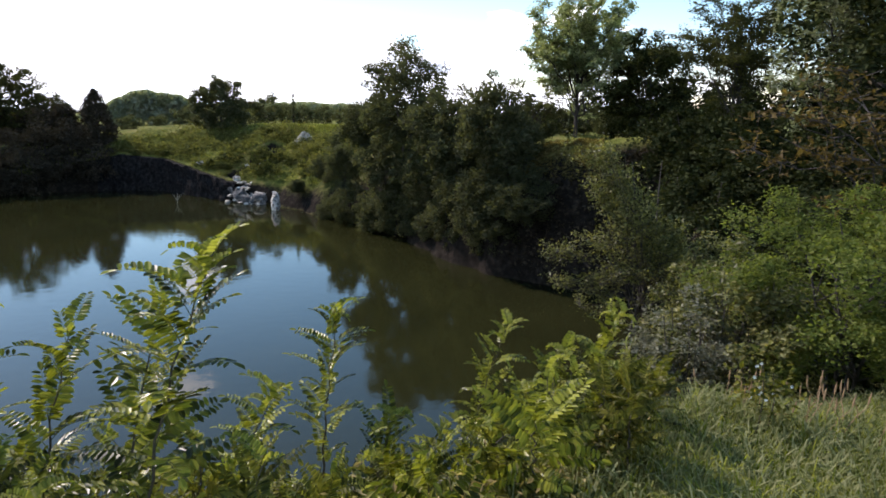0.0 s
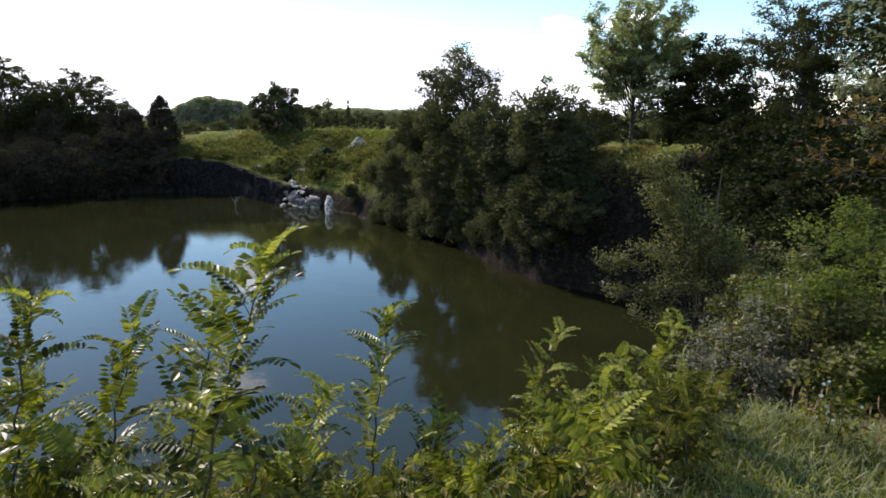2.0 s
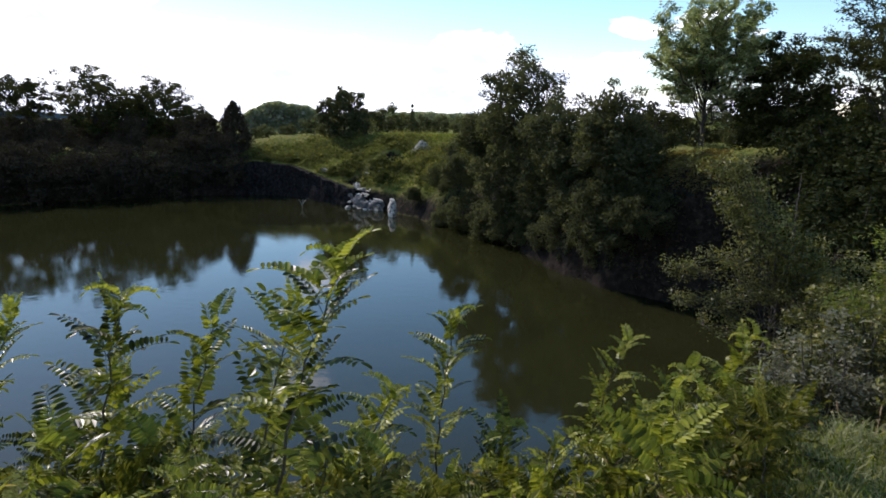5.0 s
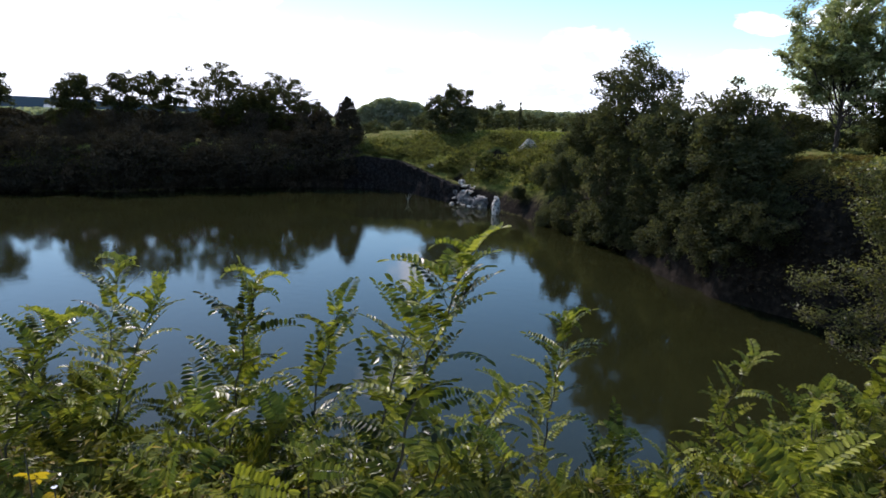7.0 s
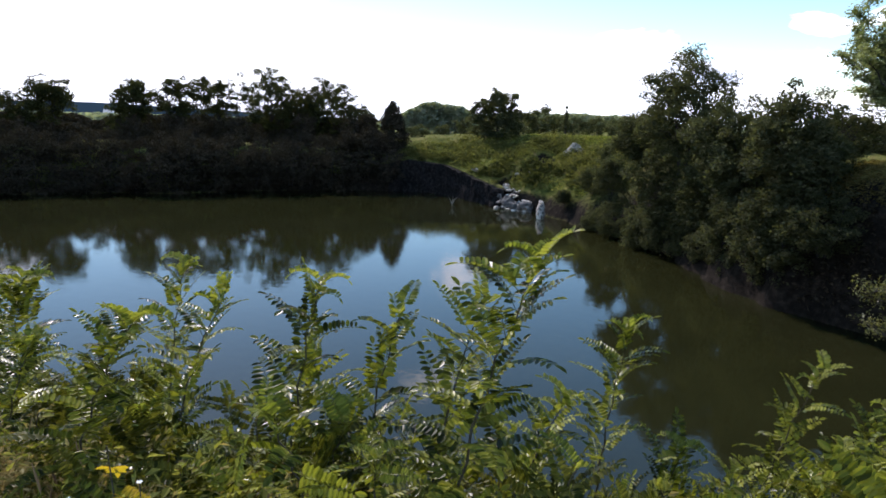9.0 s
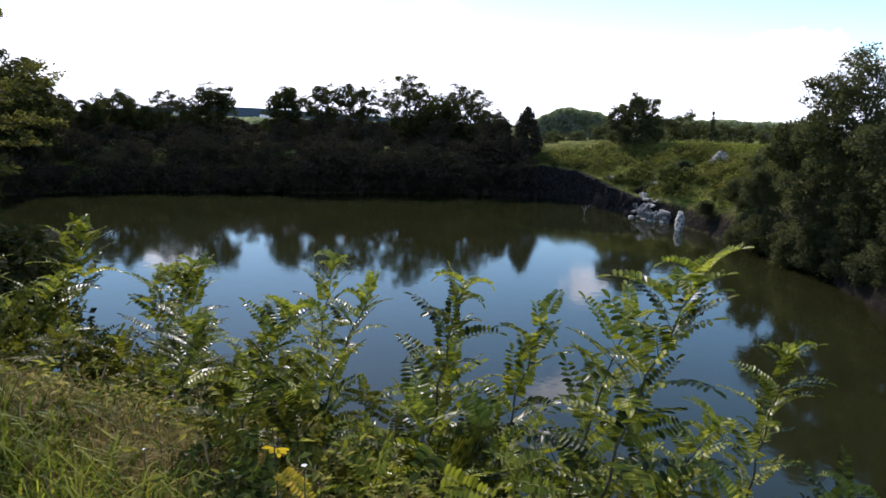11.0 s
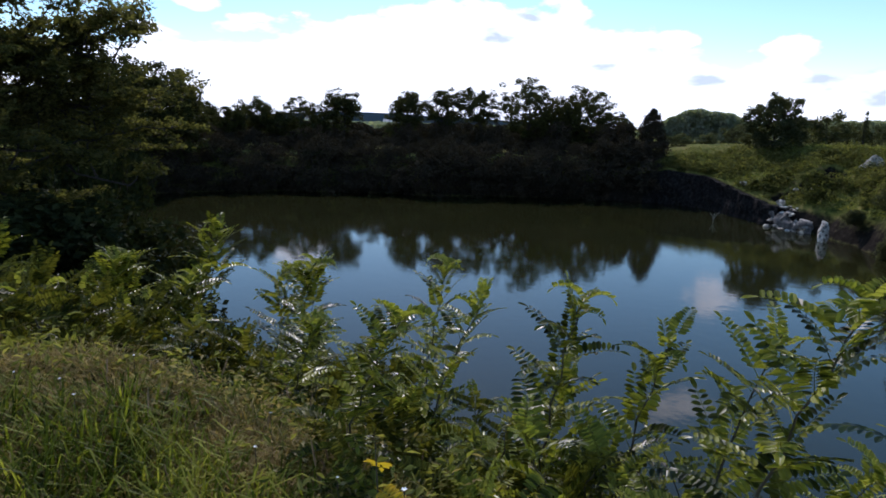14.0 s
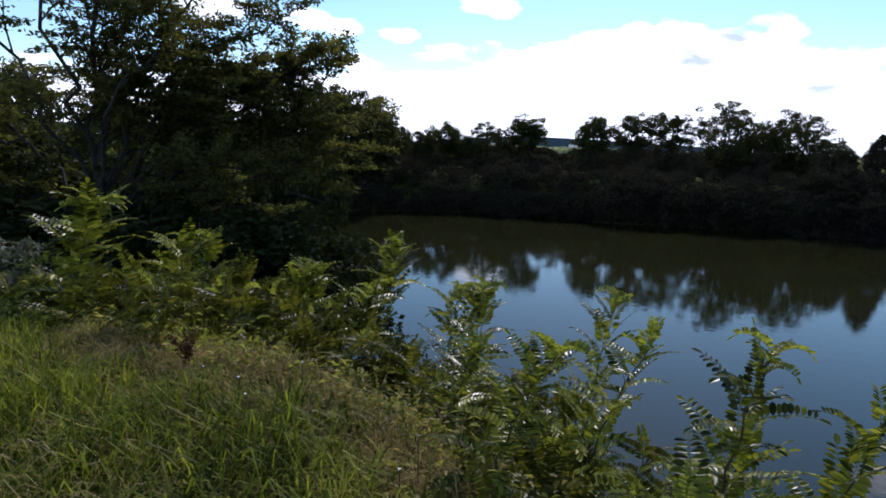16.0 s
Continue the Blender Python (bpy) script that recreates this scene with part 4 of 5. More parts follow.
# the tree at the left end of the near bank
x, y = polar(98.0, 14)
o = limb_tree("leaning_tree", x, y, 6.5, 98.0, LEFT_LIMBS, LEAF_LEANING, 0.1, 261, trunk_r=0.16, per=84, dense=0.95, twig=0.5, flat=0.3, bark=DARK_BARK)
tagged(o, "spreading dark tree with forked leaning trunks on the bank", "tree")
x, y = polar(107, 19)
o = tree("bank_tree", x, y, 5.2, 5.0, 0.2, 80, 120, LEAF_OLIVE, 262, bottom=0.0, lump=0.4, gap=-0.3, spread=0.7, z=6.4)
tagged(o, "broad dark tree behind the near bank", "tree")
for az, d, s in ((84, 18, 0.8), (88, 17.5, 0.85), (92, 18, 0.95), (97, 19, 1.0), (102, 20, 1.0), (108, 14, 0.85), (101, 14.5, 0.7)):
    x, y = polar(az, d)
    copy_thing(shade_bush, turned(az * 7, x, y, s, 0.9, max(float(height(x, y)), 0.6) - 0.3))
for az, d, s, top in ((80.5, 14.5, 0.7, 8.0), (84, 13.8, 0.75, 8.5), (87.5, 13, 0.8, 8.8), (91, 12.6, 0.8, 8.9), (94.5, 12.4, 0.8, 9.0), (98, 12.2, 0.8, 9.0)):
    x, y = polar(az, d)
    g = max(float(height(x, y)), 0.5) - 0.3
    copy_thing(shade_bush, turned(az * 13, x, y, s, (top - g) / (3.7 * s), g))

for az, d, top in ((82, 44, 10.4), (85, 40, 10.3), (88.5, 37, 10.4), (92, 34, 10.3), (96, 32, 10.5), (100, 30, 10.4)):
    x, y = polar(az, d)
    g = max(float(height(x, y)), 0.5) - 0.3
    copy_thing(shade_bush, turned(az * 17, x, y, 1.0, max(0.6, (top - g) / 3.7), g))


# ---- robinia shoots along the edge ----
def compound_leaf(rng, length, pairs, bend, fold, width, forward=0.17):
    """A feathered leaf that starts along +x and curls down: a stalk with pairs of oval leaflets and one at the tip."""
    V, F = [], []
    n = 7
    pts, tang = [np.zeros(3)], []
    for i in range(n):
        a = radians(bend) * (i / (n - 1)) ** 1.4
        tang.append(np.array((math.cos(a), 0, -math.sin(a))))
        if i < n - 1:
            pts.append(pts[-1] + tang[-1] * length / (n - 1))
    v, f = rod(pts, 0.002, 0.0009, 3)
    V += v
    F += f

    def leaflet(p, d, nrm, ln, wd):
        k = len(V)
        d = unit(d)
        s = unit(np.cross(d, nrm))
        nrm = np.cross(s, d)
        half = ((0.14, 0.30), (0.42, 0.5), (0.78, 0.40))
        V.append(p.tolist())
        for u, w in half:
            V.append((p + d * ln * u + s * wd * w + nrm * wd * 0.24 * w).tolist())
        V.append((p + d * ln - nrm * ln * 0.08).tolist())
        for u, w in reversed(half):
            V.append((p + d * ln * u - s * wd * w + nrm * wd * 0.24 * w).tolist())
        F.append((k, k + 1, k + 2, k + 3, k + 4))
        F.append((k, k + 4, k + 5, k + 6, k + 7))

    for i in range(pairs):
        t = 0.2 + 0.76 * i / (pairs - 1)
        k = min(int(t * (n - 1)), n - 2)
        p = pts[k] + (pts[k + 1] - pts[k]) * (t * (n - 1) - k)
        T = tang[k]
        N = np.array((-T[2], 0, T[0]))
        ln = width * (0.72 + 0.4 * math.sin(math.pi * min(1, 0.22 + 0.85 * t))) * rng.uniform(0.88, 1.1)
        for sgn in (-1, 1):
            lift = fold + rng.normal(0, 0.07)
            Y = np.array((0, sgn * 1.0, 0))
            d = T * (forward + rng.normal(0, 0.05)) + Y * math.cos(lift) + N * math.sin(lift)
            nrm = N * math.cos(lift) - Y * math.sin(lift) + T * rng.normal(0.14, 0.09)
            leaflet(p + Y * 0.002, d, nrm, ln, ln * 0.45)
    T = tang[-1]
    leaflet(pts[-1], T, np.array((-T[2], 0, T[0])), width, width * 0.46)
    return V, F


leaf_meshes = {}
rng = np.random.default_rng(20)
for kind, mat, n in (("old", LEAF_ROBINIA, 10), ("mature_shade", LEAF_MATURE_SHADE, 6), ("young", LEAF_TIP, 6), ("yellow", LEAF_YELLOW, 2)):
    leaf_meshes[kind] = []
    for k in range(n):
        if kind == "young":
            V, F = compound_leaf(rng, 0.17, 10, rng.uniform(40, 125), rng.uniform(0.2, 0.8), 0.042, 0.15)
        else:
            V, F = compound_leaf(rng, 0.255, 10 + k % 2, rng.uniform(5, 55), rng.uniform(-0.2, 0.5), 0.05)
        me = bpy.data.meshes.new("leaf")
        me.from_pydata(V, [], F)
        me.materials.append(mat)
        leaf_meshes[kind].append(me)


def shoot(x, y, top, foot, rng, leaves=18, bend=0.12, size=1.0, first=0.25, yellow=0.0, tip=0.89, kind="old", sway=None, wild=0.0):
    """One upright robinia shoot; every feathered leaf is a part."""
    ob = new("robinia_shoot")
    h = top - foot
    if sway is None:
        a = rng.uniform(0, 6.28)
        sx, sy = bend * h * math.cos(a), bend * h * math.sin(a)
    else:
        # most shoots bow to the right as seen from the camera, to fit its view
        d = math.hypot(x, y)
        k = sway * min(h, 1.0) * rng.uniform(0.7, 1.2)
        sx, sy = k * y / d + rng.normal(0, 0.05), -k * x / d + rng.normal(0, 0.05)
    bx, by = x - sx, y - sy
    ob.matrix_basis = Matrix.Translation((bx, by, foot))
    kink = rng.uniform(0, 6.28)
    pts = []
    for i, t in enumerate(np.linspace(0, 1, 12)):
        zig = 0.012 * (-1) ** i * (0 < t < 1)
        pts.append(np.array((sx * t ** 1.9 + zig * math.cos(kink), sy * t ** 1.9 + zig * math.sin(kink), h * (1.06 * t - 0.06 * t ** 3))))
    V, F = rod(pts, 0.005 + 0.003 * h, 0.0022)
    mesh_object("stem", V, F, TWIG, ob)
    turn = rng.uniform(0, 6.28)
    for i in range(leaves):
        t = first + (1 - first) * ((i + 0.6) / leaves) ** 0.8
        k = min(int(t * 11), 10)
        p = pts[k] + (pts[k + 1] - pts[k]) * (t * 11 - k)
        turn += 2.55 + rng.normal(0, 0.3)
        young = t > tip and h > 0.5
        pool = leaf_meshes["young" if young else ("yellow" if rng.uniform() < yellow else kind)]
        lf = new("leaf", pool[int(rng.integers(len(pool)))])
        lf.parent = ob
        pitch = (58 if young else 24 + 34 * t ** 1.3 - 14 * wild) + rng.normal(0, 13 + 16 * wild)
        s = size * rng.uniform(0.82, 1.18) * (0.84 + 0.22 * math.sin(math.pi * min(t, 0.85)))
        lf.matrix_basis = Matrix.LocRotScale(p, Euler((rng.normal(0, 0.3 + 0.5 * wild), -radians(pitch), turn)), (s, s, s))
    tagged(ob, "upright robinia shoot with feathered bright green leaves", "shrub", "robinia shoots along the edge")
    return ob


rng = np.random.default_rng(31)
HERO = [(-1.21, 2.17, 9.52, 24), (-2.06, 2.49, 9.11, 16), (-1.35, 3.95, 8.76, 20), (-0.29, 4.85, 8.42, 18), (0.18, 5.15, 8.19, 18), (0.61, 5.31, 8.43, 20), (-0.91, 3.66, 8.21, 16), (-1.42, 3.07, 8.6, 18),
        (-0.65, 4.32, 7.86, 14), (-0.1, 3.96, 8.31, 16), (-4.01, 2.69, 9.02, 20), (-3.16, 2.33, 9.04, 20)]
HERO_2 = [(-2.91, 1.63, 9.10, 22), (-2.4, 2.27, 9.23, 20), (-4.45, 1.9, 8.61, 16), (-8.59, 3.67, 7.99, 16), (-10.03, 2.82, 8.35, 18), (-9.34, 4.09, 7.8, 14), (-9.52, 3.69, 7.76, 14), (-8.67, 2.09, 7.99, 14),
          (-9.31, 1.46, 8.18, 16), (-11.44, -1.52, 8.82, 20), (-9.59, 0.06, 8.51, 18), (-9.04, 1.27, 8.2, 18), (-8.41, 1.98, 7.96, 14), (-5.18, 2.27, 8.37, 16), (-1.59, 2.44, 9.26, 20), (-2.52, 2.36, 8.76, 16)]
HERO_3 = [(-7.49, -0.9, 9.25, 24), (-8.08, -0.14, 8.8, 18)]
for x, y, top, leaves in HERO + HERO_2 + HERO_3:
    g = float(height(x, y))
    near = math.hypot(x, y)
    shoot(x, y, top, max(min(g - 0.05, top - 0.9), top - 1.6), rng, int(leaves * 1.6), size=1.0 if near < 6 else 1.85, tip=0.9, sway=0.27 if near < 6 else 0.18)
# a thicket of shoots where the edge meets the pale grass
for k in range(26):
    az, d = rng.uniform(-10.5, 2), rng.uniform(3.4, 5.4)
    x, y = polar(az, d)
    top = 10 + d * math.tan(radians(rng.uniform(-28, -19.5)))
    g = float(height(x, y))
    if top - g > 0.3:
        shoot(x, y, top, max(g - 0.05, top - 1.3), rng, int(rng.integers(17, 24)), size=rng.uniform(0.75, 1.0), first=0.12, tip=0.92, wild=0.7, kind="mature_shade" if k % 3 else "old")
# more of them crowding the brink beside the pale grass
for k in range(17):
    az, d = rng.uniform(-8.8, 1), rng.uniform(3.0, 4.2)
    x, y = polar(az, d)
    top = 10 + d * math.tan(radians(rng.uniform(-29, -21.5)))
    g = float(height(x, y))
    shoot(x, y, max(top, g + 0.4), g - 0.05, rng, int(rng.integers(16, 22)), size=rng.uniform(0.5, 0.68), first=0.1, tip=0.93, wild=0.8, kind="mature_shade" if k % 3 else "old")


def hedge_top(az):
    return float(np.interp(az, (60, 66, 72, 74.5, 78, 82, 86, 92, 100), (-20.5, -19, -18, -17, -14.5, -14, -12, -11, -10)))


# lower shoots filling the hedge between and below them
for k in range(390):
    if k < 190:
        az, d = rng.uniform(-9, 66), rng.uniform(2.0, 4.8)
        el = rng.uniform(-37, float(np.interp(az, (-9, 0, 6, 19, 25, 40, 66), (-24, -25, -29, -28.5, -25.5, -24, -22.5))))
    elif k < 270:
        az, d = rng.uniform(61, 82), rng.uniform(3.6, 9.0)
        el = -26 + 1.6 * (d - 4.2) + rng.uniform(-2.5, 1.0)
    else:
        x = rng.uniform(-11.5, -5.4)
        y = float(np.interp(x, EDGE_X, EDGE_Y)) + rng.uniform(0.1, 4.5)
        d = math.hypot(x, y)
        top = min(float(height(x, y)) + rng.uniform(0.7, 1.3), 10 + d * math.tan(radians(hedge_top(math.degrees(math.atan2(-x, y))) + rng.uniform(-3.0, 0.6))))
    if k < 270:
        if k >= 190:
            el = min(el, hedge_top(az) + rng.uniform(-2.5, 0.5))
        x, y = polar(az, d)
        x -= 0.25
        top = 10 + d * math.tan(radians(el))
    g = float(height(x, y))
    if g > top - 0.2 or y < np.interp(x, EDGE_X, EDGE_Y) - 0.25:
        continue
    shoot(x, y, top, max(min(g - 0.05, top - 0.5), top - 1.3), rng, int(rng.integers(16, 21)), bend=0.25, wild=1.0, size=rng.uniform(0.72, 1.05) * (1.0 if d < 6 else 1.5), first=0.08, tip=0.92 if k < 190 else 0.97, kind="old" if k < 190 and k % 2 else "mature_shade")


# ---- grass ----
def blades(n, pick, tall, wide, mat, name, label, seed):
    """Bent, tapering blades rooted on the ground."""
    rng = np.random.default_rng(seed)
    x, y, keep_tall = pick(rng, n)
    z = height(x, y)
    n = len(x)
    hgt = tall * rng.uniform(0.5, 1.25, n) * keep_tall
    a = rng.uniform(0, 2 * math.pi, n)
    lean = rng.uniform(0.25, 1.3, n) * hgt
    d = np.stack([np.cos(a), np.sin(a), 0 * a], 1)
    s = np.stack([-np.sin(a), np.cos(a), 0 * a], 1) * (wide * rng.uniform(0.6, 1.3, n))[:, None]
    p = np.stack([x, y, z - 0.03], 1)
    upv = np.array((0, 0, 1.0))
    droop = (lean / hgt)
    m = p + d * (lean * 0.22)[:, None] + upv * (hgt * 0.55)[:, None]
    q = p + d * (lean * 0.62)[:, None] + upv * (hgt * (0.9 - 0.08 * droop))[:, None]
    e = p + d * (lean * 1.15)[:, None] + upv * (hgt * (1.02 - 0.42 * droop))[:, None]
    V = np.stack([p - s, p + s, m + s * 0.9, m - s * 0.9, q + s * 0.6, q - s * 0.6, e], 1).reshape(-1, 3)
    k = 7 * np.arange(n)
    F = np.stack([k, k + 1, k + 2, k + 3], 1).tolist() + np.stack([k + 3, k + 2, k + 4, k + 5], 1).tolist() + np.stack([k + 5, k + 4, k + 6], 1).tolist()
    ob = mesh_object(name, V, F, mat)
    tagged(ob, label, "grass", kind="stuff")
    return ob


def left_meadow(rng, n):
    x, y = rng.uniform(-12, 0.5, n), rng.uniform(-6, 3.0, n)
    edge = np.interp(x, EDGE_X, EDGE_Y) - 0.1
    near = np.clip((np.hypot(x + 0.3, y) - 1.0) / 1.4, 0.0, 1.0)
    ok = (y < edge + rng.normal(0, 0.25, n)) & (near * np.clip((-x - 0.2) / 2.2, 0, 1) * np.clip((y + 6) / 2.5, 0, 1) > rng.uniform(0.02, 0.7, n))
    x, y = x[ok], y[ok]
    tuft = np.sin(x * 4.1 + 1.5 * np.sin(y * 2.9)) * np.sin(y * 4.7 + x)
    return x, y, 0.68 + 0.26 * np.sin(x * 1.3) * np.sin(y * 1.7 + 1) + 0.26 * tuft


def brink_meadow(rng, n):
    x = rng.uniform(-7, -0.3, n)
    y = np.interp(x, EDGE_X, EDGE_Y) - np.abs(rng.normal(0, 0.75, n))
    ok = np.hypot(x + 0.3, y) > 1.3
    return x[ok], y[ok], 0.75 + 0.25 * np.sin(x[ok] * 2.3) * np.sin(y[ok] * 2.7)


def right_meadow(rng, n):
    x, y = rng.uniform(-0.6, 7.5, n), rng.uniform(-1.0, 9.0, n)
    near = np.clip((np.hypot(x, y) - 1.2) / 1.6, 0.0, 1.0)
    ok = (near * np.clip((7.5 - x) / 2, 0, 1) * np.clip((y + 1) / 3, 0, 1) > rng.uniform(0.02, 0.7, n)) & (y < np.interp(x, EDGE_X, EDGE_Y) + 0.5 + rng.normal(0, 0.2, n))
    x, y = x[ok], y[ok]
    return x, y, 0.7 + 0.3 * np.sin(x * 2) * np.sin(y * 1.6)


def trodden(rng, n):
    a, d = rng.uniform(0, 2 * math.pi, n), np.abs(rng.normal(0, 3.2, n))
    x, y = d * np.cos(a), d * np.sin(a)
    ok = y < np.interp(x, EDGE_X, EDGE_Y)
    return x[ok], y[ok], np.clip(np.hypot(x[ok], y[ok]) / 2.5, 0.5, 1.4)


blades(24000, trodden, 0.11, 0.004, GRASS, "short_grass", "short trodden grass on top of the bank", 45)
blades(130000, left_meadow, 0.34, 0.0056, GRASS, "meadow_grass", "tall fresh green meadow grass on the bank", 41)
blades(36000, brink_meadow, 0.28, 0.0038, DRY_WEED, "dry_grass", "drying tan grass stalks among the green", 42)
blades(95000, right_meadow, 0.23, 0.0045, GRASS_DRY, "dry_grass", "pale matted grass beside the bushes", 43)
blades(16000, right_meadow, 0.22, 0.0045, GRASS, "meadow_grass", "green grass mixed into the pale sward", 44)

# tall dry stalks by the bushes
rng = np.random.default_rng(47)
for k in range(30):
    x, y = polar(rng.uniform(-19.2, -15.2) if k % 5 < 2 else rng.uniform(-26.5, -20.8), rng.uniform(4.5, 5.4))
    g, h = float(height(x, y)), rng.uniform(0.14, 0.26)
    o = new("dry_stalk")
    o.matrix_basis = Matrix.Translation((x, y, g))
    bx, by = rng.normal(0, 0.09, 2)
    V, F = rod([np.array((bx * t * t, by * t * t, h * t - 0.02)) for t in (0, 0.35, 0.7, 1)], 0.004, 0.002, 4)
    mesh_object("stalk", V, F, STRAW, o)
    V, F = [], []
    spine = [np.array((bx, by, h - 0.01)) + np.array((bx, by, 1.0)) * t for t in (0, 0.03, 0.06, 0.09)]
    for (p, q), (a, b) in zip(zip(spine, spine[1:]), ((0.003, 0.006), (0.006, 0.005), (0.005, 0.0015))):
        k0 = len(V)
        v, f = rod([p, q], a, b, 5)
        V += v
        F += [tuple(i + k0 for i in c) for c in f]
    me = bmesh.new()
    for v in V:
        me.verts.new(v)
    me.verts.ensure_lookup_table()
    for f in F:
        me.faces.new([me.verts[i] for i in f])
    bmesh.ops.remove_doubles(me, verts=me.verts, dist=0.0006)
    V, F = [list(v.co) for v in me.verts], [[v.index for v in f.verts] for f in me.faces]
    me.free()
    mesh_object("seed_head", V, F, STRAW, o)
    tagged(o, "dry tan grass stalk with a seed head", "dry stalk", "dry stalks by the bushes")

# the same dry stalks among the weeds of the brink
first_stalk = o
for k in range(44):
    x = rng.uniform(-4.4, -0.9)
    y = float(np.interp(x, EDGE_X, EDGE_Y)) + rng.normal(-0.1, 0.25)
    copy_thing(first_stalk, Matrix.LocRotScale((x, y, float(height(x, y)) - 0.01), Euler((rng.normal(0, 0.25), rng.normal(0, 0.25), rng.uniform(0, 6.28))), (1, 1, rng.uniform(0.8, 1.9))))

# rank growth on the far slope
rng = np.random.default_rng(50)
az = rng.uniform(14, 37, 3600)
d = rng.uniform(62, 100, 3600)
x, y = -np.sin(np.radians(az)) * d, np.cos(np.radians(az)) * d
keep = (height(x, y) > 2.6) & (steep(x, y) < 1.0) & (height(x, y) < np.where(az > 29.5, 8.7, 7.9)) & (np.sin(x * 0.5) * np.sin(y * 0.6 + x * 0.3) > rng.uniform(-0.9, 0.6, len(x)))
x, y = x[keep], y[keep]
face = unit(rng.normal(size=(len(x) * 36, 3)) + np.array((0, 0, 0.3)))
face[:, 2] = np.abs(face[:, 2])
dome = np.repeat(rng.uniform(0.35, 1.0, len(x)) ** 1.4 * 1.45, 36)
pts = np.repeat(np.stack([x, y, 0 * x], 1), 36, 0) + face * dome[:, None] * np.array((1.2, 1.2, 1.0))
pts[:, 2] += height(pts[:, 0], pts[:, 1])
on_slope = steep(pts[:, 0], pts[:, 1]) < 1.1
V, F = leaf_cloud(pts[on_slope], 0.30, rng, 0.8, 0, 0.6, (face + np.array((0, 0, 0.4)))[on_slope])
o = mesh_object("slope_brambles", V, F, LEAF_BRAMBLE)
tagged(o, "low brambles and weeds covering the far grassy slope", "undergrowth", kind="stuff")


# low thorn bushes scattered over the slope
thorn = tree("thorn_bush", *polar(24.4, 80), 1.9, 3.0, 0.26, 34, 60, LEAF_THORN, 178, limbs=8, bottom=-0.2, lump=0.4, gap=-0.4, spread=0.5, stems=3, parts=BUSH_PARTS)
tagged(thorn, "low dark thorn bush on the grassy slope", "bush", "thorn bushes on the slope")
bush_rng = np.random.default_rng(53)
made = 0
while made < 34:
    az, d = bush_rng.uniform(18, 36), bush_rng.uniform(68, 92)
    x, y = polar(az, d)
    g = float(height(x, y))
    if 3.2 < g < 7.9 and float(steep(x, y)) < 0.8:
        copy_thing(thorn, turned(bush_rng.uniform(0, 360), x, y, bush_rng.uniform(0.25, 0.75), bush_rng.uniform(0.6, 1.0), g - 0.15))
        made += 1

# rough grass on the far slope and along its rim
az, d = rng.uniform(13, 38, 26000), rng.uniform(66, 100, 26000)
x, y = -np.sin(np.radians(az)) * d, np.cos(np.radians(az)) * d
keep = (height(x, y) > np.where(x < -35, 3.5, 2.4)) & (steep(x, y) < 0.9) & (np.sin(x * 0.9) * np.sin(y * 1.1 + x * 0.5) > rng.uniform(-1.0, 0.5, len(x)))
pts = np.stack([x, y, height(x, y) + rng.uniform(0.0, 0.22, len(x))], 1)[keep]
az, d = rng.uniform(14, 37, 16000), rng.uniform(80, 94, 16000)
x, y = -np.sin(np.radians(az)) * d, np.cos(np.radians(az)) * d
keep = (height(x, y) > 7.5)
pts = np.vstack([pts, np.stack([x, y, height(x, y) + rng.uniform(0.05, 0.3, len(x))], 1)[keep]])
V, F = leaf_cloud(pts, 0.34, rng, 0.1, 0, 0.4)
tagged(mesh_object("slope_grass", V, F, SLOPE_GRASS), "rough tussocky grass on the far slope", "grass", kind="stuff")


# weeds and small flowers along the brink
def weeds(name, n, mat, size, seed, label, x0=-8.0, x1=3.4):
    rng = np.random.default_rng(seed)
    heart = rng.uniform(x0, x1, 70)
    x = heart[rng.integers(0, 70, n)] + rng.normal(0, 0.16, n)
    y = np.interp(x, EDGE_X, EDGE_Y) + rng.normal(0.05, 0.22, n) + 0.25 * np.sin(x * 3)
    z = height(x, y) + np.abs(rng.normal(0, 0.14, n))
    V, F = leaf_cloud(np.stack([x, y, z], 1), size, rng, 0.5, 0, 0.4)
    tagged(mesh_object(name, V, F, mat), label, "weeds", kind="stuff")


weeds("brink_weeds", 11000, WEED, 0.06, 81, "mixed low weeds along the brink of the bank", -8.0, -0.4)
weeds("dry_weeds", 4500, DRY_WEED, 0.04, 82, "withered brown weeds along the brink of the bank", -4.6, 0.5)


def flower(x, y, z, seed):
    rng = np.random.default_rng(seed)
    ob = new("white_flower")
    g = float(height(x, y))
    ob.matrix_basis = Matrix.Translation((x, y, g))
    V, F = rod([np.array((0, 0, -0.02)), np.array((0.01, 0.0, (z - g) * 0.5)), np.array((0, 0, z - g))], 0.0025, 0.0015, 4)
    mesh_object("stalk", V, F, TWIG, ob)
    V, F = [], []
    for k in range(6):
        a = 2 * math.pi * k / 6 + rng.uniform(-0.1, 0.1)
        d = np.array((math.cos(a), math.sin(a), 0.35))
        e = np.array((-math.sin(a), math.cos(a), 0))
        c = np.array((0, 0, z - g))
        i = len(V)
        V += [c.tolist(), (c + d * 0.005 + e * 0.003).tolist(), (c + d * 0.0085).tolist(), (c + d * 0.005 - e * 0.003).tolist()]
        F.append((i, i + 1, i + 2, i + 3))
    mesh_object("blossom", V, F, PETAL, ob)
    tagged(ob, "small white flower on a thin stalk in the grass", "flower", "white flowers in the grass")


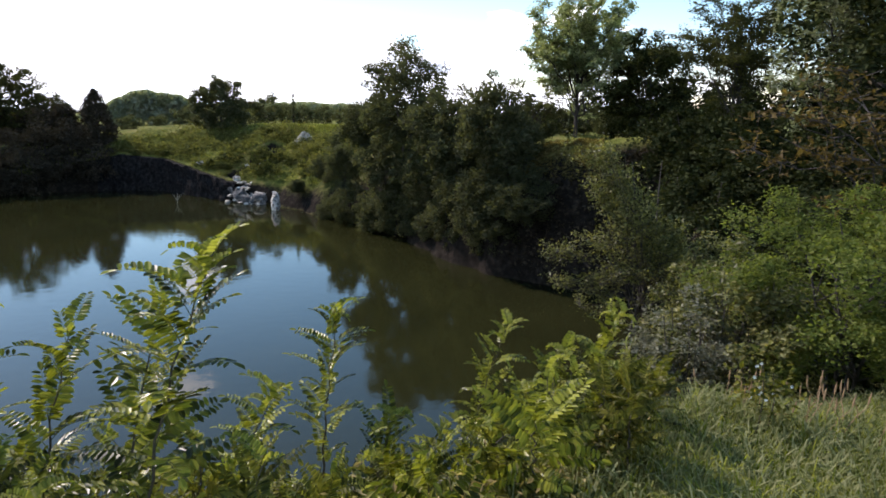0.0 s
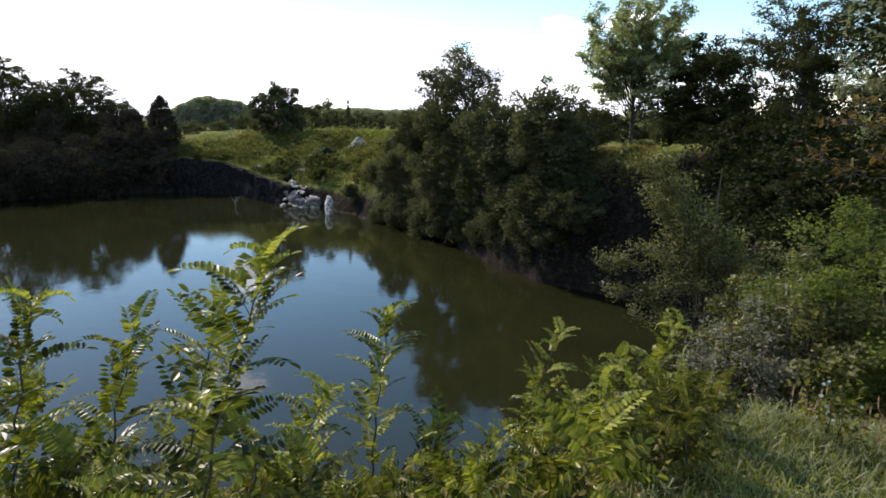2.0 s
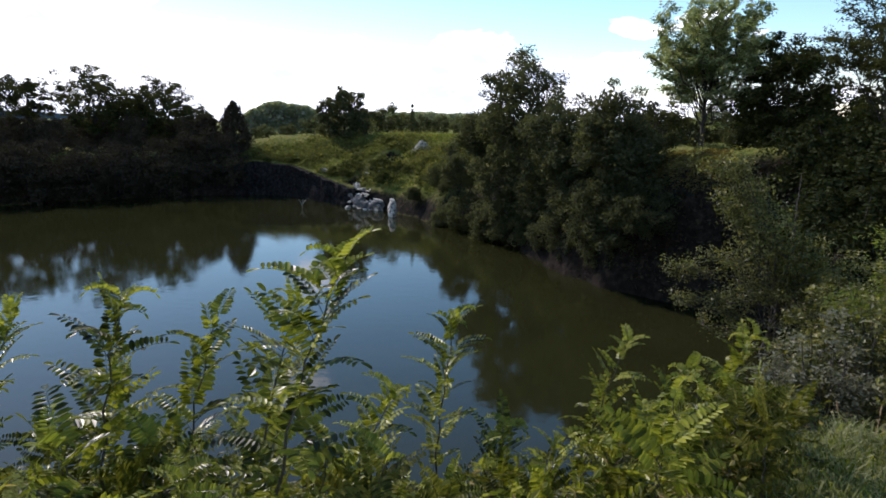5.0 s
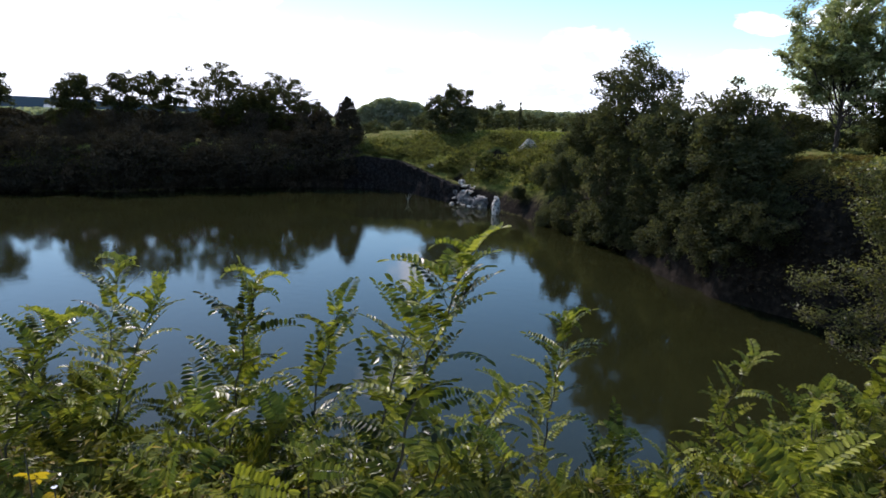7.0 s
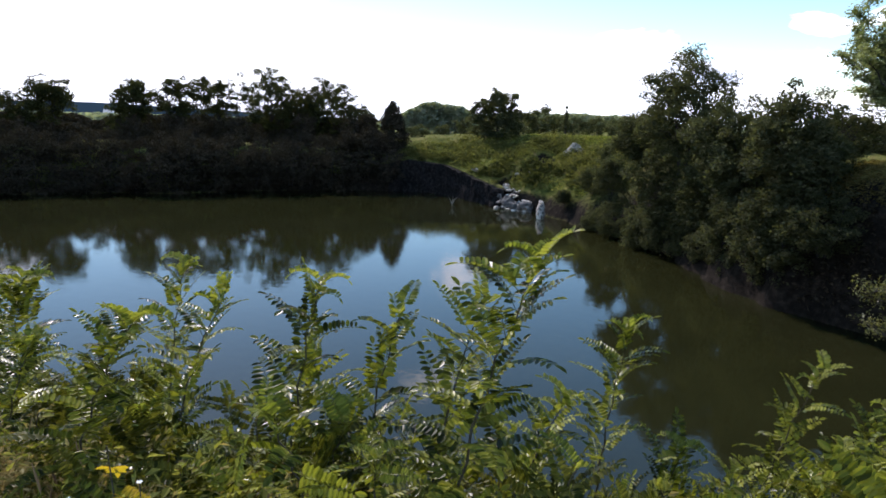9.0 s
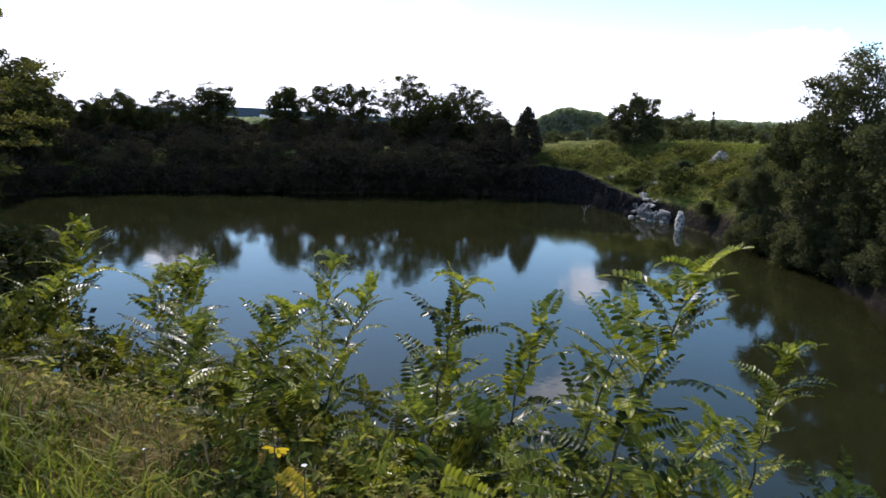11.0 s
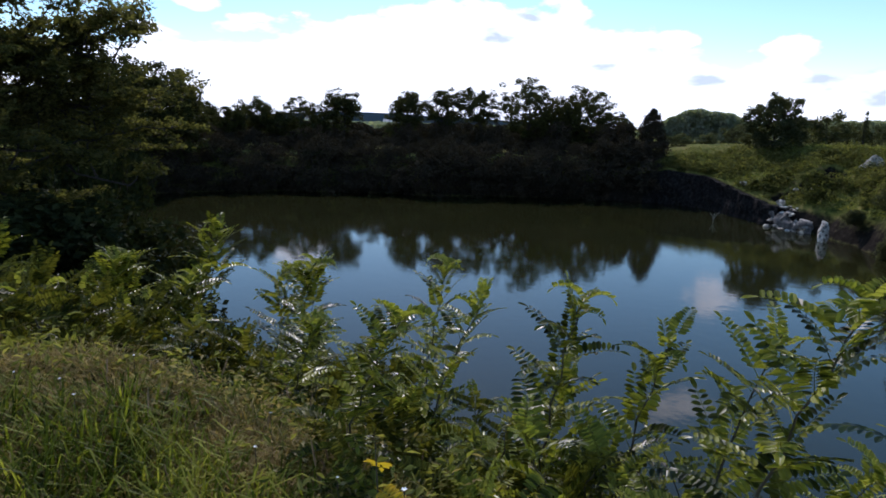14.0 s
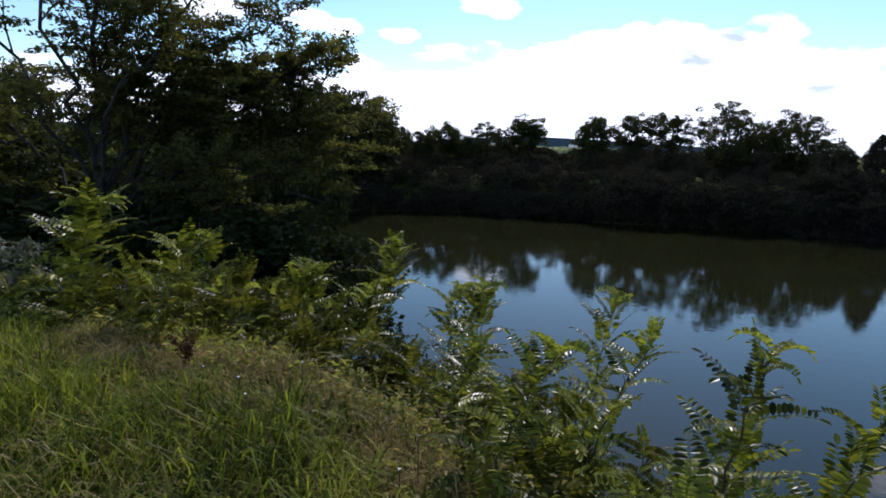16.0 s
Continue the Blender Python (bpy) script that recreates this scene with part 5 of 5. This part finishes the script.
rng = np.random.default_rng(83)
flower(-1.71, 0.9, 9.1, 1)
flower(1.17, 4.98, 7.82, 2)
for k in range(9):
    x = rng.uniform(-5.6, -1.4)
    y = float(np.interp(x, EDGE_X, EDGE_Y)) - abs(rng.normal(0, 0.55))
    flower(x, y, float(height(x, y)) + rng.uniform(0.22, 0.4), 10 + k)


def yellow_seedling(x, y, z, seed):
    """A seedling with a few yellowed feathered leaves."""
    rng = np.random.default_rng(seed)
    ob = new("yellowing_seedling")
    g = float(height(x, y))
    ob.matrix_basis = Matrix.Translation((x, y, g))
    V, F = rod([np.array((0, 0, -0.03)), np.array((0.02, 0.01, (z - g) * 0.5)), np.array((0, 0, z - g))], 0.005, 0.002)
    mesh_object("stem", V, F, TWIG, ob)
    for k in range(2):
        lf = new("leaf", leaf_meshes["yellow"][k % 2])
        lf.parent = ob
        lf.matrix_basis = Matrix.LocRotScale((0, 0, (z - g) * (0.8 + 0.1 * k)), Euler((rng.normal(0, 0.3), radians(8 + 14 * k), 2.1 * k + rng.uniform(-0.4, 0.4))), (0.62, 0.75, 0.7))
    tagged(ob, "small robinia seedling with yellow autumn leaves", "plant", "yellowing seedlings")


yellow_seedling(-2.07, 1.02, 9.03, 1)


yellow_seedling(1.46, 4.72, float(height(1.46, 4.72)) + 0.2, 3)


def flowering_weed(x, y, h, seed):
    """A dark leafy weed with a few small white blossoms."""
    rng = np.random.default_rng(seed)
    ob = new("flowering_weed")
    ob.matrix_basis = Matrix.Translation((x, y, float(height(x, y))))
    V, F = rod([np.array((0, 0, -0.03)), np.array((0.02, 0.0, h * 0.5)), np.array((0.0, 0.02, h))], 0.006, 0.002)
    mesh_object("stem", V, F, TWIG, ob)
    pts = rng.normal(size=(110, 3)) * np.array((0.1, 0.1, 0.1)) + np.array((0, 0, h * 0.6))
    pts[:, 2] = np.abs(pts[:, 2])
    V, F = leaf_cloud(pts, 0.05, rng, 0.7)
    mesh_object("foliage", V, F, LEAF_MATURE_SHADE, ob)
    for k in range(5):
        c = np.array((*rng.normal(0, 0.07, 2), h * rng.uniform(0.5, 1.05)))
        V, F = [c.tolist()], []
        for i in range(10):
            a, r = math.pi * i / 5, 0.014 if i % 2 else 0.008
            V.append((c + np.array((r * math.cos(a), -0.004, r * math.sin(a)))).tolist())
            F.append((0, i + 1, (i + 1) % 10 + 1))
        mesh_object("blossom", V, F, PETAL, ob)
    tagged(ob, "dark leafy weed with small white blossoms in the grass", "plant", "weeds in the pale grass")


flowering_weed(1.3, 4.05, 0.44, 5)
flowering_weed(1.42, 4.2, 0.38, 6)
flowering_weed(-1.95, 1.15, 0.3, 7)

def dock_plant(x, y, h, seed):
    """A withered dock: a stiff stalk with whorls of rust-brown seeds."""
    rng = np.random.default_rng(seed)
    ob = new("withered_dock")
    ob.matrix_basis = Matrix.Translation((x, y, float(height(x, y))))
    V, F = rod([np.array((0, 0, -0.03)), np.array((0.02, 0.01, h * 0.5)), np.array((0.03, -0.01, h))], 0.006, 0.003)
    mesh_object("stalk", V, F, STRAW, ob)
    for k in range(3):
        a = 2.1 * k + rng.uniform(0, 1)
        t = rng.uniform(0, 1, 150)
        low = 0.35 + 0.12 * k
        pts = np.stack([0.03 + 0.1 * t * math.cos(a) * (k > 0), 0.1 * t * math.sin(a) * (k > 0), h * (low + (1.02 - low) * t)], 1) + rng.normal(0, 0.014, (150, 3))
        V, F = leaf_cloud(pts, 0.024, rng, 0.3)
        mesh_object("seed_spike", V, F, DOCK_SEED, ob, "rust-brown seed spike")
    tagged(ob, "withered rust-brown dock stalk among the shoots", "plant")


x, y = polar(89.8, 5.0)
dock_plant(x, y, 0.34, 4)
for az, d in ((103.2, 8.6), (105.4, 8.9), (107.5, 9.1)):
    x, y = polar(az, d)
    o = tree("pale_bush", x, y, 0.85, 1.3, 0.075, 34, 46, LEAF_PALE, 270 + int(az), bottom=-0.1, lump=0.3, gap=-0.4, spread=0.15, stems=3, parts=BUSH_PARTS, trunk_r=0.012, limbs=20)
    tagged(o, "low bush with pale silvery leaves beside the meadow", "bush", "pale bushes by the meadow")

# dark leaves added over the right-hand cliff to stand for its shade
rng = np.random.default_rng(90)
az, d = rng.uniform(-13, 3, 14000), rng.uniform(33, 43, 14000)
x, y = -np.sin(np.radians(az)) * d, np.cos(np.radians(az)) * d
z = height(x, y)
keep = (z > 0.4) & (z < np.where((az > -4) & (az < 2.5), 6.2, 8.0))
pts = np.stack([x, y, z + rng.uniform(0, 0.3, len(x))], 1)[keep]
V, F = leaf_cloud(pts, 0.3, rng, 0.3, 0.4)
tagged(mesh_object("cliff_ivy", V, F, LEAF_FAR), "dark leaves added over the quarry cliff to stand for its shade", "undergrowth", kind="stuff")


# dry grass on the brow of the right-hand bank
az, d = rng.uniform(-5.0, 3.0, 9000), rng.uniform(36, 44, 9000)
x, y = -np.sin(np.radians(az)) * d, np.cos(np.radians(az)) * d
z = height(x, y)
keep = z > 6.3
V, F = leaf_cloud(np.stack([x, y, z + rng.uniform(0.0, 0.22, len(x))], 1)[keep], 0.22, rng, 0.1, 0, 0.35)
tagged(mesh_object("brow_grass", V, F, BROW_GRASS), "browned dry grass on the brow of the quarry bank", "grass", kind="stuff")


# ---- rocks ----
def boulder(name, x, y, z, size, seed, mat=PALE_ROCK, squash=0.75, turn=0.0, tilt=0.5):
    bm = bmesh.new()
    bmesh.ops.create_icosphere(bm, subdivisions=3 if size > 0.8 else 2, radius=1.0)
    off = Vector((seed * 3.1, seed * 1.7, 0.3))
    rnd = random.Random(seed)
    planes = [(Vector((rnd.gauss(0, 1), rnd.gauss(0, 1), rnd.gauss(0, 1))).normalized(), rnd.uniform(0.34, 0.72)) for _ in range(8)]
    for v in bm.verts:
        d = v.co.normalized()
        r = 1.1
        for nrm, dist in planes:
            c = d.dot(nrm)
            if c > 0.05:
                r = min(r, dist / c)
        v.co = d * (r + 0.03 * noise.noise(d * 5 + off) + 0.02 * noise.noise(d * 13 + off))
        v.co.x *= 1.25
        v.co.z *= squash
    me = bpy.data.meshes.new(name)
    bm.to_mesh(me)
    bm.free()
    me.materials.append(mat)
    ob = new(name, me)
    ob.matrix_basis = Matrix.LocRotScale((x, y, z), Euler((tilt * math.sin(seed * 2.3), tilt * math.cos(seed * 1.7), turn)), (size, size, size))
    return ob


def quarry_face():
    """The sheer, blocky rock wall below the far slope, near-black to stand for shade."""
    ends = [math.atan2(py - CENTRE[1], px - CENTRE[0]) for px, py in ((-34.6, 68.0), (-56.0, 74.0))]
    cols, rows = 110, 9
    V, F = [], []
    for i in range(cols + 1):
        a = ends[0] + (ends[1] - ends[0]) * i / cols
        edge, (foot, run, _, _) = shore_at(a)
        edge, foot, run = float(edge), float(foot), float(run)
        for j in range(rows + 1):
            t = j / rows
            ledge = noise.noise(Vector((i * 0.11, t * 2.2, 5.0))) + 0.5 * noise.noise(Vector((i * 0.33, t * 5.0, 2.0)))
            r = edge - 0.5 + 0.4 * t + 0.4 * ledge
            z = -0.6 + (foot + 0.5 + 0.4 * noise.noise(Vector((i * 0.16, 7.0, 9.0)))) * t
            V.append((CENTRE[0] + r * math.cos(a), CENTRE[1] + r * math.sin(a), z))
        r = edge + run + 0.5
        V.append((CENTRE[0] + r * math.cos(a), CENTRE[1] + r * math.sin(a), foot - 0.1))
    n = rows + 2
    for i in range(cols):
        for j in range(rows + 1):
            F.append((i * n + j, i * n + j + 1, (i + 1) * n + j + 1, (i + 1) * n + j))
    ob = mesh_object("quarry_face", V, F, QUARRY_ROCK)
    tagged(ob, "sheer quarry rock face rising from the water, shade put into its colour", "rock face", kind="structure")


quarry_face()
rng = np.random.default_rng(60)
outcrop = new("rock_outcrop")
outcrop.matrix_basis = Matrix.Translation((-33.0, 66.9, 0))
tagged(outcrop, "pale grey fractured rock outcrop at the water's edge", "rock")
for k in range(36):
    lay = k // 9
    t = (k % 9) / 8
    x = -2.1 + 4.3 * t + 0.2 * lay * (0.5 - t) + rng.uniform(-0.25, 0.25)
    y = 0.55 - 1.2 * t + 0.5 * lay + rng.uniform(-0.3, 0.2)
    z = 0.1 + 0.66 * lay + rng.uniform(-0.15, 0.2) - (0.35 * lay if t > 0.55 else 0)
    o = boulder("stone", x, y, z, rng.uniform(0.34, 0.66), k + 1, squash=rng.uniform(0.4, 0.7), turn=rng.uniform(0, 3), tilt=0.25)
    o.parent = outcrop
# dark backing stones added to give the outcrop its shaded gaps
for k in range(7):
    o = boulder("stone", -1.8 + 0.65 * k, 1.5 - 0.32 * k, 0.5 + 0.4 * math.cos(k * 0.5), 0.95, 60 + k, mat=GAP_SHADE_ROCK, squash=0.9)
    o.parent = outcrop
o = boulder("boulder", -27.7, 63.3, 0.85, 0.72, 32, squash=2.9)
tagged(o, "upright pale rock standing at the waterline", "rock")
x, y = polar(20.9, 83)
o = boulder("boulder", x, y, float(height(x, y)) + 0.4, 1.45, 44, mat=SLOPE_ROCK, squash=1.15, tilt=0.5)
tagged(o, "pale bare rock breaking out of the slope", "rock", "bare rocks on the slope")
x, y = polar(28.6, 77.6)
o = boulder("boulder", x, y, float(height(x, y)) + 0.25, 1.9, 41, squash=0.28)
o.matrix_basis = Matrix.LocRotScale((x, y, float(height(x, y)) + 0.2), Euler((0.12, 0.05, 0.5)), (1.9, 1.9, 1.9))
tagged(o, "flat pale rock ledge above the outcrop", "rock", "bare rocks on the slope")
for az, d, size in ((26.0, 81.5, 0.7), (27.3, 80, 0.55), (26.7, 77.5, 0.6), (24.6, 84, 0.8), (23.6, 85, 0.6), (25.4, 82, 0.6), (24.2, 80, 0.5), (26.8, 80, 0.45), (29.6, 84, 0.5), (25.9, 83, 0.4)):
    x, y = polar(az, d)
    o = boulder("boulder", x, y, float(height(x, y)) + 0.15, size, int(d * 3 + az))
    tagged(o, "small weathered rock half buried in the slope", "rock", "bare rocks on the slope")


# a bare drowned branch standing in the water below the quarry face
x, y = polar(31.7, 76)
snag = new("dead_branch")
snag.matrix_basis = Matrix.Translation((x, y, 0))
for k, (dx, dz, foot) in enumerate(((0.1, 1.5, 0.0), (0.7, 1.1, 0.3), (-0.5, 0.9, 0.35), (0.4, 0.7, 0.5))):
    V, F = rod([np.array((0.05 * foot, 0, foot - (0.5 if k == 0 else 0))), np.array((dx * 0.5, 0.05, foot + dz * 0.45)), np.array((dx, 0.1, foot + dz * 0.8))], 0.05 - 0.008 * k, 0.015)
    mesh_object("stem" if k == 0 else "twig", V, F, DEAD_WOOD, snag)
tagged(snag, "bare grey dead branch standing in the pond", "branch")


# ---- distance ----
def wood(name, az0, az1, d, z0, top, leaf, n, seed, label):
    rng = np.random.default_rng(seed)
    a = rng.uniform(az0, az1, n)
    t = (a - az0) / (az1 - az0)
    crest = top * (0.45 + 0.55 * np.sin(math.pi * np.clip(t, 0.02, 0.98)) ** 0.5) * (0.95 + 0.035 * np.sin(a * 1.9) + 0.015 * np.sin(a * 5.3 + 1))
    dd = d + rng.uniform(-0.03, 0.05, n) * d
    z = z0 + crest * np.sqrt(rng.uniform(0, 1, n))
    V, F = leaf_cloud(np.stack([-np.sin(np.radians(a)) * dd, np.cos(np.radians(a)) * dd, z], 1), leaf, rng, 0.6, 0, 0.8)
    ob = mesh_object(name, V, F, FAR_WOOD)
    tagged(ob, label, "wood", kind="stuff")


# dark leaves added at two distances to fill the camera's view behind the crowns
rng = np.random.default_rng(77)
a = rng.uniform(38.5, 84, 44000)
behind = rng.uniform(0, 1, 44000) < 0.55
dd = np.where(behind, rng.uniform(150, 158, 44000), rng.uniform(118, 128, 44000))
crest = np.where(behind, 4.4, 2.9) + 0.5 * np.sin(a * 2.1) * np.sin(a * 0.9) - 1.2 * np.exp(-((a - 60.9) / 1.4) ** 2)
z = 5.5 + crest * rng.uniform(0, 1, 44000) ** 0.8
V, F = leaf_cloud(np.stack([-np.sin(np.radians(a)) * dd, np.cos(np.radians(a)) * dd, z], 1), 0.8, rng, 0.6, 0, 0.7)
tagged(mesh_object("field_hedge", V, F, LEAF_FAR), "dark leaf screen added to fill the view behind the far trees", "hedge", kind="stuff")
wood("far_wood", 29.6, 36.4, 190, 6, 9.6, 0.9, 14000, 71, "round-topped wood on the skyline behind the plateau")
wood("far_wood", 12, 31, 330, 6, 9.5, 1.4, 16000, 72, "line of distant trees, haze put into their colour")
wood("far_wood", 36, 112, 300, 5, 5.2, 1.6, 16000, 73, "line of distant trees, haze put into their colour")
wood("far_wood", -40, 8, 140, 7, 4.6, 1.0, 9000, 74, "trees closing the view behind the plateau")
for az0, az1, d, top, seed in ((14, 26, 1500, 24, 1), (46, 74, 2200, 32, 2), (74, 120, 2100, 26, 3)):
    n = 60
    V, F = [], []
    for i in range(n + 1):
        a = az0 + (az1 - az0) * i / n
        t = i / n
        crest = top * math.sin(math.pi * t) ** 0.7 * (1 + 0.12 * math.sin(9 * t + seed)) + 4
        for r, zz in ((d, 4.0), (d * 1.1, crest + 6), (d * 1.3, 4.0)):
            x, y = polar(a, r)
            V.append((x, y, zz))
    for i in range(n):
        for j in range(2):
            F.append((3 * i + j, 3 * i + j + 1, 3 * i + j + 4, 3 * i + j + 3))
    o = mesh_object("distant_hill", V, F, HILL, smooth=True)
    tagged(o, "low wooded hill on the horizon, blue haze put into its colour", "hill", kind="structure")


def house(az, d, wide, deep, tall, turn):
    x, y = polar(az, d)
    ob = new("farm_building")
    ob.matrix_basis = pose(x, y, 6.2, 0, 0, turn)
    w, e = wide / 2, deep / 2
    V = [(-w, -e, 0), (w, -e, 0), (w, e, 0), (-w, e, 0), (-w, -e, tall), (w, -e, tall), (w, e, tall), (-w, e, tall), (-w, 0, tall + deep * 0.35), (w, 0, tall + deep * 0.35)]
    mesh_object("wall", V, [(0, 1, 5, 4), (1, 2, 6, 9, 5), (2, 3, 7, 6), (3, 0, 4, 8, 7)], WALL, ob)
    k = 0.4
    R = [(-w - k, -e - k, tall - 0.2), (w + k, -e - k, tall - 0.2), (w + k, 0, tall + deep * 0.35 + 0.2), (-w - k, 0, tall + deep * 0.35 + 0.2), (w + k, e + k, tall - 0.2), (-w - k, e + k, tall - 0.2)]
    mesh_object("roof", R + [(a, b, c + 0.25) for a, b, c in R], [(0, 1, 2, 3), (3, 2, 4, 5), (6, 7, 8, 9), (9, 8, 10, 11), (0, 1, 7, 6), (4, 5, 11, 10)], ROOF, ob)
    tagged(ob, "pale low farm building far across the fields", "building", "farm buildings in the distance")


house(59.4, 420, 10, 7, 3.0, 50)
house(66.2, 380, 9, 7, 4.2, 70)
house(57.9, 450, 7, 6, 2.2, 55)
